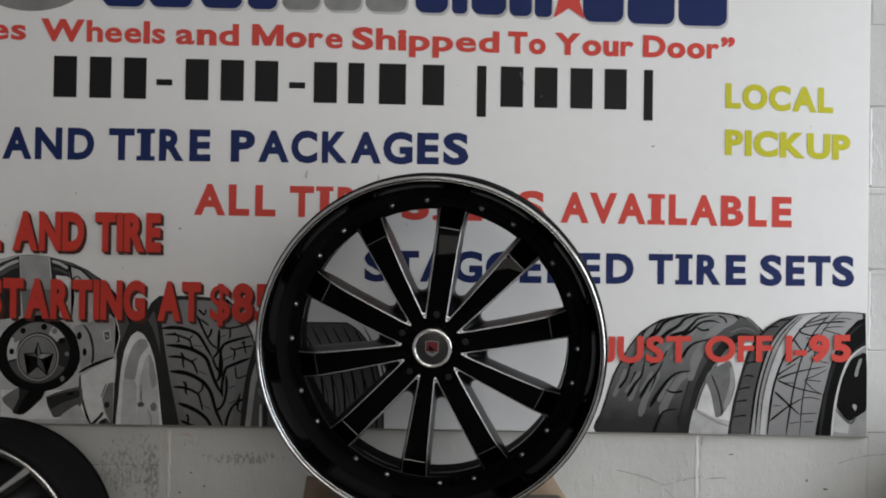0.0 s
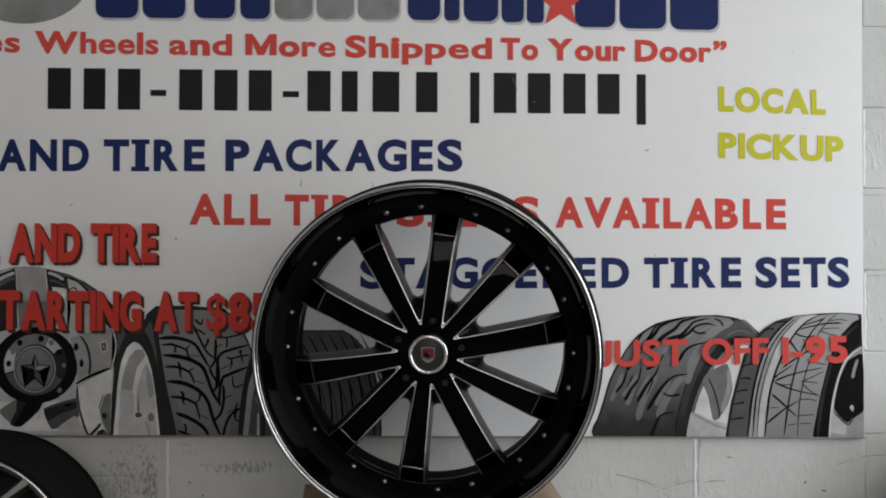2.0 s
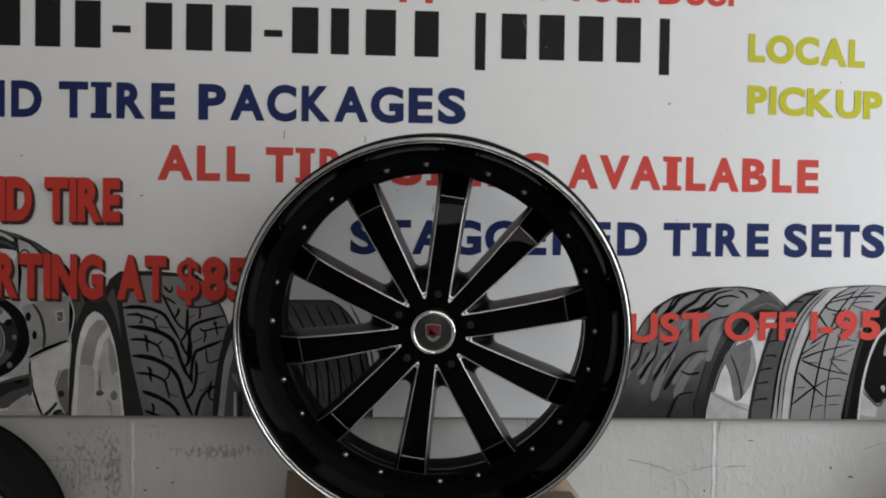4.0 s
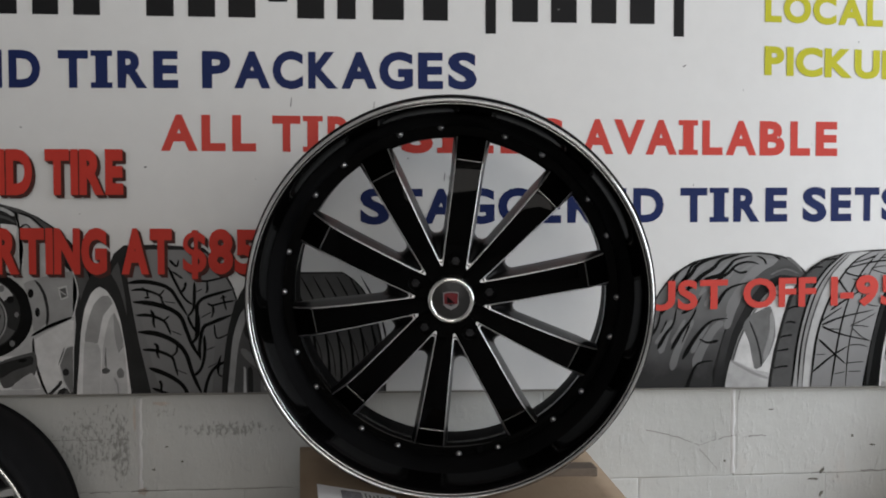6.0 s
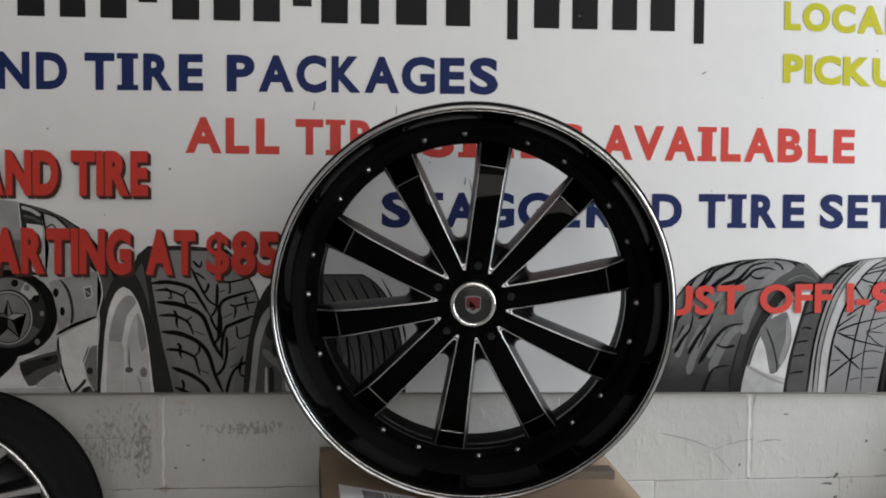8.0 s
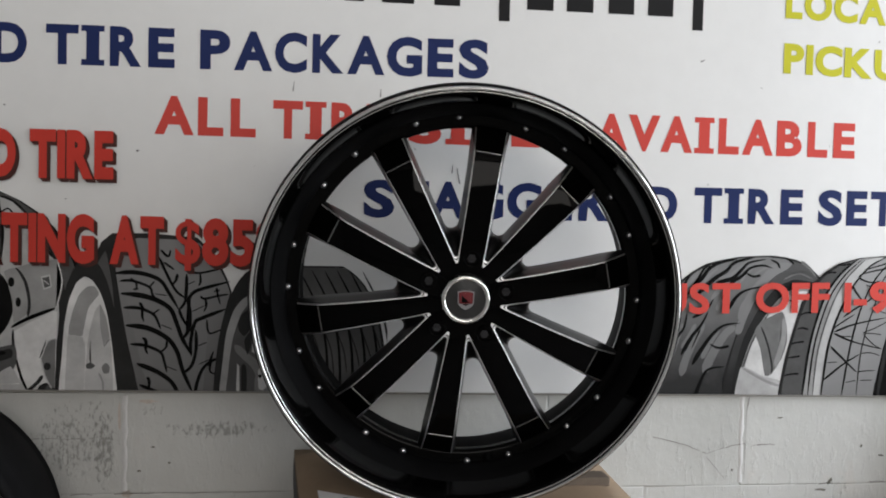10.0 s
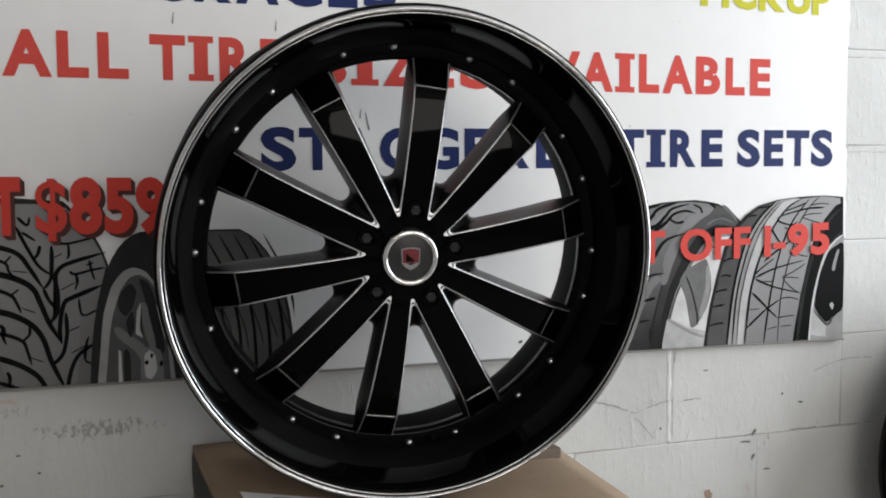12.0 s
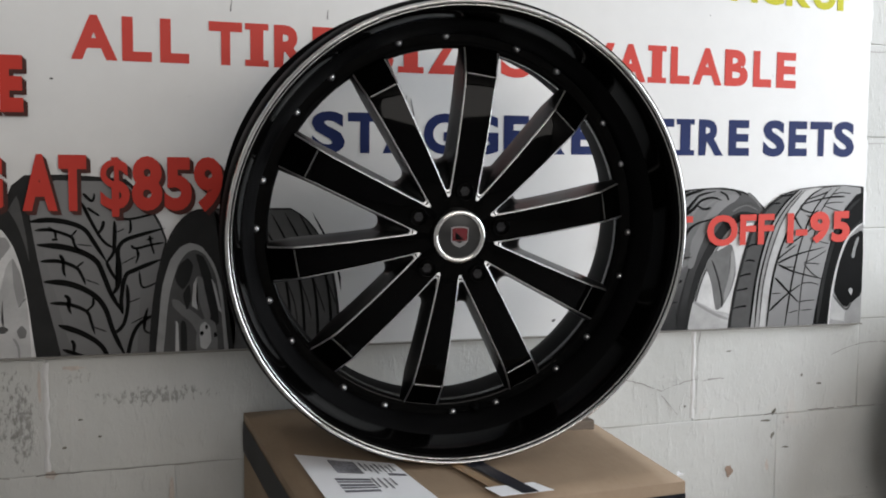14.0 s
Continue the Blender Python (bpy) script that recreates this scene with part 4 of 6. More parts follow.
D.append((10, 1.85, swoop(((0.6267, 1.2926), (0.6116, 1.2801), (0.599, 1.2627)), 0.0047, 0.0062)))
D.append((9, 1.85, swoop(((0.6267, 1.2275), (0.6091, 1.1925), (0.5965, 1.1575)), 0.0109, 0.0172)))
D.append((9, 1.85, swoop(((0.5587, 1.1678), (0.5386, 1.1378), (0.5235, 1.1079)), 0.0078, 0.0125)))
D.append((9, 1.85, swoop(((0.5085, 1.1781), (0.4959, 1.1531), (0.4808, 1.1282)), 0.0078, 0.0109)))
D.append((9, 1.85, swoop(((0.4708, 1.1783), (0.4632, 1.1533), (0.4456, 1.1284)), 0.0062, 0.0094)))
D.append((9, 1.85, swoop(((0.5764, 1.2528), (0.5613, 1.2278), (0.5512, 1.2054)), 0.0062, 0.0094)))
D.append((0, 2.4, swoop(((0.5915, 1.3098), (0.5588, 1.3029), (0.5337, 1.2905), (0.5186, 1.2706), (0.501, 1.2582)), 0.0039, 0.0101)))
D.append((0, 2.4, swoop(((0.6267, 1.3136), (0.5865, 1.3028), (0.5689, 1.2853), (0.5412, 1.2670), (0.506, 1.2331)), 0.0047, 0.0101)))
D.append((0, 2.4, swoop(((0.6519, 1.3100), (0.6166, 1.3026), (0.6015, 1.2887), (0.5814, 1.2703), (0.5487, 1.2619)), 0.0031, 0.0094)))
D.append((0, 2.4, swoop(((0.667, 1.2924), (0.6443, 1.2975), (0.6192, 1.2916), (0.6015, 1.2752), (0.5764, 1.2578), (0.5613, 1.2278)), 0.0031, 0.0086)))
D.append((0, 2.4, swoop(((0.6066, 1.2852), (0.6242, 1.2751), (0.6418, 1.2775)), 0.0031, 0.0055)))
D.append((0, 2.4, swoop(((0.662, 1.3099), (0.6771, 1.3024), (0.6821, 1.2923)), 0.0031, 0.0047)))
D.append((0, 2.4, swoop(((0.6972, 1.3123), (0.7123, 1.3022)), 0.0031, 0.0039)))
D.append((0, 2.4, swoop(((0.5362, 1.2980), (0.5211, 1.2881), (0.5085, 1.2656), (0.4884, 1.2357)), 0.0031, 0.0070)))
D.append((0, 2.4, swoop(((0.501, 1.2832), (0.4859, 1.2657), (0.4734, 1.2333)), 0.0031, 0.0062)))
D.append((0, 2.4, swoop(((0.6468, 1.2549), (0.6116, 1.2466), (0.5915, 1.2327), (0.5764, 1.2077)), 0.0023, 0.0086)))
D.append((0, 2.4, swoop(((0.6015, 1.1800), (0.5688, 1.1757), (0.5462, 1.1588), (0.5235, 1.1289), (0.5034, 1.0955)), 0.0023, 0.0109)))
D.append((0, 2.4, swoop(((0.5336, 1.2030), (0.521, 1.1780), (0.5009, 1.1521), (0.4798, 1.1157)), 0.0023, 0.0101)))
D.append((0, 2.4, swoop(((0.4899, 1.2007), (0.4833, 1.1692), (0.4668, 1.1473), (0.4507, 1.1184)), 0.0023, 0.0094)))
D.append((0, 2.4, swoop(((0.4583, 1.2059), (0.4497, 1.1659), (0.4296, 1.1375)), 0.0023, 0.0078)))
D.append((0, 2.4, swoop(((0.5804, 1.1336), (0.5572, 1.1297), (0.5386, 1.1378)), 0.0070, 0.0023)))
D.append((0, 2.4, swoop(((0.5713, 1.0915), (0.5371, 1.0857), (0.521, 1.0578), (0.5109, 1.0278)), 0.0023, 0.0094)))
D.append((0, 2.4, swoop(((0.5437, 1.2279), (0.5286, 1.2055), (0.5009, 1.1906)), 0.0023, 0.0070)))
D.append((0, 2.4, swoop(((0.4909, 1.2332), (0.4759, 1.2133), (0.4558, 1.1884)), 0.0023, 0.0070)))
D.append((0, 2.4, swoop(((0.5185, 1.1680), (0.5009, 1.1281)), 0.0047, 0.0016)))
D.append((0, 2.4, swoop(((0.4708, 1.1783), (0.4557, 1.1484)), 0.0047, 0.0016)))
D.append((1, 2.4, swoop(((0.6771, 1.2523), (0.6418, 1.2049), (0.6141, 1.1474), (0.599, 1.0873), (0.5939, 1.0271)), 0.0062, 0.0062)))
D.append((3, 2.5, swoop(((0.6922, 1.2697), (0.7224, 1.2821), (0.7527, 1.2719)), 0.0039, 0.0023)))
D.append((2, 2.5, swoop(((0.7073, 1.2822), (0.7325, 1.2861), (0.7527, 1.2780)), 0.0062, 0.0031)))
D.append((4, 2.9, soft_shape(((0.599, 1.0271), (0.6055, 1.0823), (0.6242, 1.1423), (0.6519, 1.1923), (0.6821, 1.2297), (0.7073, 1.2481), (0.7376, 1.2540), (0.7679, 1.2468), (0.773, 1.2117), (0.7377, 1.1366), (0.6973, 1.0264)))))
D.append((6, 3.0, soft_shape(((0.6025, 1.0271), (0.6096, 1.0797), (0.6277, 1.1373), (0.6549, 1.1862), (0.6841, 1.2232), (0.7083, 1.2411), (0.7366, 1.2470), (0.7679, 1.2393), (0.773, 1.2117), (0.7377, 1.1366), (0.6973, 1.0264)))))
D.append((2, 3.05, swoop(((0.6015, 1.0271), (0.6096, 1.0822), (0.6287, 1.1423), (0.662, 1.2022)), 0.0055, 0.0031)))
D.append((3, 3.1, soft_shape(((0.6327, 1.1633), (0.6469, 1.1848), (0.667, 1.1947), (0.6912, 1.2046), (0.7013, 1.1770), (0.7033, 1.1418), (0.6922, 1.1068), (0.6721, 1.0768), (0.658, 1.0739), (0.6469, 1.1271)))))
D.append((1, 3.2, swoop(((0.6469, 1.1733), (0.662, 1.1371), (0.6721, 1.0969), (0.6731, 1.0768)), 0.0039, 0.0039)))
D.append((4, 3.2, swoop(((0.6947, 1.1920), (0.6948, 1.1469), (0.6796, 1.0918)), 0.0094, 0.0125)))
D.append((5, 3.3, soft_shape(((0.6055, 1.0898), (0.6267, 1.0861), (0.6569, 1.0709), (0.6923, 1.0626), (0.6898, 1.0164), (0.5965, 1.0171)))))
D.append((4, 3.4, swoop(((0.6065, 1.0913), (0.6317, 1.0771), (0.662, 1.0618), (0.6923, 1.0515)), 0.0047, 0.0062)))
D.append((4, 3.1, swoop(((0.6998, 1.2421), (0.7174, 1.2320), (0.7073, 1.2120)), 0.0039, 0.0031)))
D.append((2, 3.1, swoop(((0.6922, 1.2271), (0.7073, 1.2271), (0.7174, 1.2170)), 0.0031, 0.0023)))
D.append((4, 3.1, swoop(((0.662, 1.2022), (0.6771, 1.2097), (0.6872, 1.2272)), 0.0047, 0.0031)))
print_part(D, GREYS, "printed grey picture of a tyre with a flame-like tread")

# tyre with a ribbed directional tread
E2 = []
E2.append((1, 4, list(((0.6839, 1.0112), (0.6898, 1.0531), (0.6998, 1.1120), (0.7142, 1.1660), (0.7308, 1.2239), (0.7522, 1.2585), (0.7783, 1.2853), (0.8092, 1.3045), (0.854, 1.3159), (0.9133, 1.3214), (0.9644, 1.3231), (1.012, 1.3196), (1.02, 0.9941)))))
E2.append((2, 4.2, list(((0.6926, 1.0107), (0.6967, 1.0575), (0.7084, 1.1194), (0.7228, 1.1735), (0.7396, 1.2237), (0.7589, 1.2564), (0.785, 1.2833), (0.8159, 1.3025), (0.854, 1.3147), (0.8495, 1.3128), (0.814, 1.2841), (0.7836, 1.2416), (0.7624, 1.1834), (0.7481, 1.1173), (0.7382, 1.0478), (0.7367, 1.0085)))))
E2.append((4, 4.3, list(((0.7386, 1.0281), (0.7404, 1.0508), (0.7494, 1.1180), (0.7637, 1.1841), (0.7849, 1.2415), (0.8154, 1.2849), (0.8509, 1.3136), (0.8631, 1.3151), (0.8904, 1.3180), (0.9088, 1.3179), (0.8771, 1.3000), (0.846, 1.2649), (0.8199, 1.2181), (0.8027, 1.1753), (0.7903, 1.1244), (0.7804, 1.0538), (0.7787, 1.0262)))))
E2.append((5, 4.4, list(((0.763, 1.0269), (0.7639, 1.0545), (0.7704, 1.1133), (0.7839, 1.1758), (0.8052, 1.2333), (0.83, 1.2753), (0.8655, 1.3111), (0.8905, 1.3164), (0.9065, 1.3175), (0.8726, 1.2980), (0.8424, 1.2649), (0.8163, 1.2182), (0.7992, 1.1753), (0.7867, 1.1246), (0.7768, 1.0539), (0.776, 1.0263)))))
E2.append((11, 4.4, list(((0.7787, 1.0262), (0.7813, 1.0538), (0.7912, 1.1244), (0.8041, 1.1752), (0.8212, 1.2181), (0.8469, 1.2649), (0.878, 1.3000), (0.9111, 1.3171), (0.9644, 1.3215), (1.004, 1.3172), (1.005, 1.3060), (0.9931, 1.3021), (0.9656, 1.2743), (0.9387, 1.2276), (0.9258, 1.1839), (0.911, 1.1243), (0.8974, 1.0527), (0.8926, 1.0207)))))
E2.append((0, 4.4, list(((0.8926, 1.0207), (0.8965, 1.0527), (0.911, 1.1243), (0.9258, 1.1839), (0.9387, 1.2276), (0.9656, 1.2751), (0.993, 1.3029), (1.012, 1.3087), (1.013, 1.2544), (0.9877, 1.2347), (0.9672, 1.2110), (0.9495, 1.1673), (0.9369, 1.1114), (0.9289, 1.0553), (0.9274, 1.0191)))))
E2.append((1, 4.6, swoop(((0.9041, 1.0242), (0.9159, 1.1121), (0.9328, 1.1837), (0.9525, 1.2353), (0.9796, 1.2750), (1.005, 1.2947)), 0.0087, 0.0062)))
E2.append((0, 5, swoop(((0.7395, 1.0281), (0.749, 1.1180), (0.7633, 1.1841), (0.7844, 1.2423), (0.8149, 1.2849), (0.8504, 1.3136)), 0.0056, 0.0043)))
E2.append((0, 5, swoop(((0.751, 1.0275), (0.7583, 1.1138), (0.7714, 1.1761), (0.7934, 1.2383), (0.8222, 1.2801), (0.8577, 1.3127)), 0.0043, 0.0025)))
E2.append((2, 5, swoop(((0.7617, 1.0270), (0.7681, 1.1134), (0.7821, 1.1758), (0.8034, 1.2342), (0.8286, 1.2761), (0.8641, 1.3119)), 0.0031, 0.0025)))
E2.append((0, 5, swoop(((0.7796, 1.0261), (0.7903, 1.1244), (0.8032, 1.1752), (0.8203, 1.2181), (0.846, 1.2649), (0.8776, 1.3000), (0.9097, 1.3175)), 0.0056, 0.0031)))
E2.append((0, 5, swoop(((0.8238, 1.0240), (0.8357, 1.1070), (0.848, 1.1701), (0.8651, 1.2251), (0.8914, 1.2761), (0.9296, 1.3173)), 0.0043, 0.0031)))
E2.append((1, 5, swoop(((0.8567, 1.0224), (0.8629, 1.1140), (0.8754, 1.1733), (0.8882, 1.2127), (0.9054, 1.2680), (0.9323, 1.3034), (0.9528, 1.3204)), 0.0031, 0.0025)))
E2.append((0, 5, swoop(((0.7238, 1.1688), (0.7339, 1.1713), (0.7476, 1.1689)), 0.0025, 0.0043)))
E2.append((0, 5, swoop(((0.7112, 1.1381), (0.7234, 1.1416), (0.7392, 1.1434)), 0.0025, 0.0043)))
E2.append((0, 5, swoop(((0.7055, 1.1102), (0.7195, 1.1120), (0.7318, 1.1139)), 0.0025, 0.0043)))
E2.append((0, 5, swoop(((0.6991, 1.0738), (0.7157, 1.0770), (0.7306, 1.0779)), 0.0025, 0.0043)))
E2.append((0, 5, swoop(((0.7277, 1.1967), (0.7399, 1.2023), (0.7541, 1.2031)), 0.0025, 0.0037)))
E2.append((0, 5, swoop(((0.7351, 1.2277), (0.7527, 1.2312), (0.7682, 1.2290)), 0.0025, 0.0037)))
E2.append((0, 5, swoop(((0.7545, 1.2545), (0.7699, 1.2562), (0.7812, 1.2502)), 0.0025, 0.0037)))
E2.append((0, 5, swoop(((0.774, 1.2784), (0.7894, 1.2852), (0.805, 1.2858)), 0.0025, 0.0037)))
E2.append((0, 5, swoop(((0.8048, 1.3007), (0.8204, 1.3013), (0.8339, 1.3043)), 0.0025, 0.0037)))
E2.append((0, 5.2, swoop(((0.803, 1.1634), (0.8478, 1.1800), (0.9186, 1.1945)), 0.0049, 0.0019)))
E2.append((0, 5.2, swoop(((0.803, 1.1611), (0.844, 1.1444), (0.9132, 1.1283)), 0.0049, 0.0019)))
E2.append((0, 5.2, swoop(((0.8051, 1.1713), (0.8117, 1.1782), (0.8474, 1.2009)), 0.0037, 0.0025)))
E2.append((1, 5.2, swoop(((0.8121, 1.1553), (0.8484, 1.1542)), 0.0025, 0.0019)))
E2.append((0, 5.2, swoop(((0.7968, 1.1341), (0.8313, 1.1032), (0.8554, 1.0816)), 0.0056, 0.0025)))
E2.append((0, 5.2, swoop(((0.7847, 1.0647), (0.8135, 1.0880), (0.8322, 1.1012), (0.8619, 1.1188)), 0.0049, 0.0025)))
E2.append((1, 5.2, swoop(((0.8619, 1.1196), (0.8857, 1.1212), (0.9061, 1.1157)), 0.0025, 0.0019)))
E2.append((1, 5.2, swoop(((0.8554, 1.0816), (0.8773, 1.0839), (0.8967, 1.0848)), 0.0025, 0.0019)))
E2.append((1, 5.2, swoop(((0.7907, 1.1008), (0.8132, 1.1019)), 0.0019, 0.0019)))
E2.append((1, 5.2, swoop(((0.9211, 1.1872), (0.8937, 1.1728), (0.8664, 1.1624)), 0.0019, 0.0025)))
E2.append((1, 5.2, swoop(((0.8665, 1.1608), (0.8899, 1.1390), (0.9109, 1.1283)), 0.0025, 0.0019)))
E2.append((1, 5.2, swoop(((0.8664, 1.1624), (0.8894, 1.1610), (0.907, 1.1589)), 0.0025, 0.0019)))
E2.append((0, 5.2, swoop(((0.965, 1.2991), (0.9231, 1.2971), (0.866, 1.2851), (0.8521, 1.2782)), 0.0043, 0.0019)))
E2.append((0, 5.2, swoop(((0.8521, 1.2766), (0.8641, 1.2701), (0.887, 1.2659), (0.9007, 1.2720)), 0.0043, 0.0019)))
E2.append((1, 5.2, swoop(((0.9606, 1.2872), (0.9327, 1.2867), (0.9106, 1.2822)), 0.0019, 0.0025)))
E2.append((1, 5.2, swoop(((0.9106, 1.2806), (0.933, 1.2736), (0.9564, 1.2681)), 0.0025, 0.0019)))
E2.append((0, 5.2, swoop(((0.8407, 1.2579), (0.852, 1.2411), (0.8674, 1.2231)), 0.0049, 0.0025)))
E2.append((0, 5.2, swoop(((0.8226, 1.1944), (0.8472, 1.2116), (0.8674, 1.2231), (0.8877, 1.2365)), 0.0043, 0.0025)))
E2.append((1, 5.2, swoop(((0.8882, 1.2127), (0.9115, 1.2042), (0.9277, 1.2019)), 0.0025, 0.0019)))
E2.append((1, 5.2, swoop(((0.8689, 1.2606), (0.8919, 1.2555)), 0.0025, 0.0019)))
E2.append((0, 5.2, swoop(((0.9229, 1.3095), (0.9, 1.3017), (0.8636, 1.2914)), 0.0037, 0.0019)))
E2.append((1, 5.2, swoop(((0.9323, 1.3034), (0.9554, 1.3072), (0.9789, 1.3050)), 0.0025, 0.0019)))
E2.append((1, 5.2, swoop(((0.8322, 1.0595), (0.8558, 1.0644)), 0.0019, 0.0019)))
E2.append((1, 5.2, swoop(((0.864, 1.0641), (0.8916, 1.0649)), 0.0019, 0.0019)))
E2.append((4, 5.4, list(((0.9307, 1.0189), (0.9336, 1.0551), (0.9394, 1.1032), (0.952, 1.1632), (0.9683, 1.2050), (0.9903, 1.2286), (1.014, 1.2443), (1.02, 1.0146)))))
E2.append((6, 5.6, swoop(((0.9326, 1.0188), (0.9354, 1.0550), (0.9416, 1.1112), (0.9543, 1.1651), (0.971, 1.2069), (0.9926, 1.2306), (1.014, 1.2443)), 0.0049, 0.0037)))
E2.append((0, 5.7, soft_shape(((0.9441, 1.1031), (0.9566, 1.1651), (0.9766, 1.2088), (0.9928, 1.2205), (1.014, 1.2241), (1.017, 1.1004), (0.9989, 1.0808), (0.9756, 1.0663), (0.9563, 1.0824)))))
E2.append((5, 5.8, list(((0.9357, 1.0429), (0.9396, 1.0972), (0.9757, 1.0622), (0.9725, 1.0372)))))
E2.append((2, 5.9, swoop(((0.942, 1.0931), (0.9757, 1.0622), (0.9895, 1.0771)), 0.0043, 0.0056)))
E2.append((4, 5.9, swoop(((0.9894, 1.1702), (0.9936, 1.1903), (1.002, 1.2143)), 0.0087, 0.0062)))
E2.append((5, 5.9, soft_shape(((0.9817, 1.1017), (0.9873, 1.1072), (0.9926, 1.1013), (0.9891, 1.0913)))))
print_part(E2, GREYS, "printed grey picture of a tyre with a ribbed tread")


# scratches and specks on the sign
rs = random.Random(5)
SCUFF = grey_ink(0.14)
for x, z, dx, dz, w in ((0.006, 1.466, 0.002, 0.016, 0.0022), (0.022, 1.446, -0.006, 0.030, 0.0026), (-0.30, 1.612, 0.002, 0.018, 0.002), (-0.135, 1.607, 0.001, 0.016, 0.002), (0.19, 1.868, 0.010, -0.03, 0.002), (0.50, 1.70, 0.008, 0.004, 0.003)):
    bm = bmesh.new()
    flat(bm, stroke([(x, z), (x + dx, z + dz)], w, w * 0.5), level(1.5))
    letter(bm, SCUFF, "", "scratch")
for _ in range(24):
    x, z, r = rs.uniform(-1.0, 0.99), rs.uniform(1.36, 1.97), rs.uniform(0.0006, 0.0018)
    bm = bmesh.new()
    flat(bm, oval(x, z, r * rs.uniform(0.7, 1.8), r, n=8), level(1.5))
    letter(bm, SCUFF, "", "scratch")


# ---- the black wheel on show ----
def at_polar(r, a, y):
    return (r * math.cos(a), y, r * math.sin(a))


wheel = new("alloy_wheel")
tagged(wheel, "gloss black ten-spoke wheel with milled edges and polished lip", "wheel")
R = 0.3405


def reach(bm):
    """The lip stands a little further out than the flange behind it."""
    for v in bm.verts:
        k = max(0.0, min(1.0, (0.090 - v.co.y) / 0.075))
        if math.hypot(v.co.x, v.co.z) > 0.28:
            v.co.x *= 1 - 0.008 * k
            v.co.z = v.co.z * (1 - 0.008 * k) + 0.004 * k
            v.co.y -= 0.018 * k


bm = bmesh.new()
lathe(bm, [(R - 0.0098, 0.007), (R - 0.0093, 0.0042), (R - 0.0082, 0.0048), (R - 0.0073, 0.0062), (R - 0.0064, 0.0035), (R - 0.0048, 0.0), (R - 0.0026, 0.0005), (R - 0.0008, 0.003), (R, 0.006)], 160)
reach(bm)
part("polished_lip", bm, LIP, wheel, "polished metal lip")
bm = bmesh.new()
lathe(bm, [(R - 0.0083, 0.0050), (R - 0.0076, 0.0044), (R - 0.0064, 0.0036)], 160)
reach(bm)
part("lip_groove", bm, BARREL, wheel, "dark groove in the lip")
bm = bmesh.new()
lathe(bm, [(R, 0.006), (R + 0.0025, 0.009), (R + 0.0045, 0.020), (R + 0.0055, 0.042), (R + 0.003, 0.047), (R - 0.012, 0.050), (R - 0.028, 0.056), (R - 0.045, 0.075), (R - 0.048, 0.11), (R - 0.05, 0.185), (R - 0.02, 0.205), (R + 0.001, 0.212), (R + 0.001, 0.222), (R - 0.008, 0.225), (R - 0.03, 0.212), (R - 0.058, 0.196), (R - 0.067, 0.165), (R - 0.067, 0.130), (R - 0.066, 0.112)], 160)
reach(bm)
part("barrel", bm, BARREL, wheel, "satin black barrel")
bm = bmesh.new()
lathe(bm, [(R - 0.0098, 0.007), (R - 0.0135, 0.010), (R - 0.022, 0.030), (R - 0.030, 0.066), (R - 0.036, 0.084), (R - 0.040, 0.089), (R - 0.0405, 0.094), (R - 0.044, 0.096), (R - 0.060, 0.096), (R - 0.0660, 0.097), (R - 0.0680, 0.101), (R - 0.0680, 0.112), (R - 0.066, 0.112)], 160)
reach(bm)
part("deep_lip", bm, LIP_BLACK, wheel, "deep gloss black inner lip")

SPOKE0 = radians(82.0)
SEAT = Matrix.Translation((0.002, 0.015, 0.001))
TURN = math.pi / 5
HUB_IN = 0.030


def between(pts, r):
    """The value at r on a line through the given (r, value) pairs."""
    for (r0, a), (r1, b) in zip(pts, pts[1:]):
        if r <= r1:
            return a + (b - a) * max(0.0, (r - r0) / (r1 - r0))
    return pts[-1][1]


def face_depth(r):
    """Depth of the spokes' face behind the lip at radius r, with its bend near the rim."""
    return between(((0.0, 0.049), (0.06, 0.0490), (0.08, 0.0477), (0.10, 0.0475), (0.125, 0.0483), (0.15, 0.0498), (0.175, 0.0522), (0.20, 0.0557), (0.22, 0.0592),
                    (0.236, 0.0628), (0.2385, 0.0637), (0.2405, 0.0648), (0.2425, 0.0663), (0.245, 0.0686), (0.262, 0.0800), (0.279, 0.0940)), r)


def half_width(r, wide):
    """Half the width of a spoke's face; every other one broadens at its foot round a wheel nut."""
    w = between(((0.0, 0.0157), (0.060, 0.0163), (0.08, 0.0168), (0.10, 0.0175), (0.125, 0.0185), (0.15, 0.0196), (0.175, 0.0208), (0.20, 0.0220), (0.245, 0.0245), (0.279, 0.0265)), r)
    return w + (0.0052 * max(0.0, (0.220 - r) / 0.150) if wide else 0.0)


OUTER = 0.2745
RIB = (0.245, 0.2425, 0.2405, 0.2385, 0.236, 0.22, 0.20, 0.175, 0.15, 0.135)


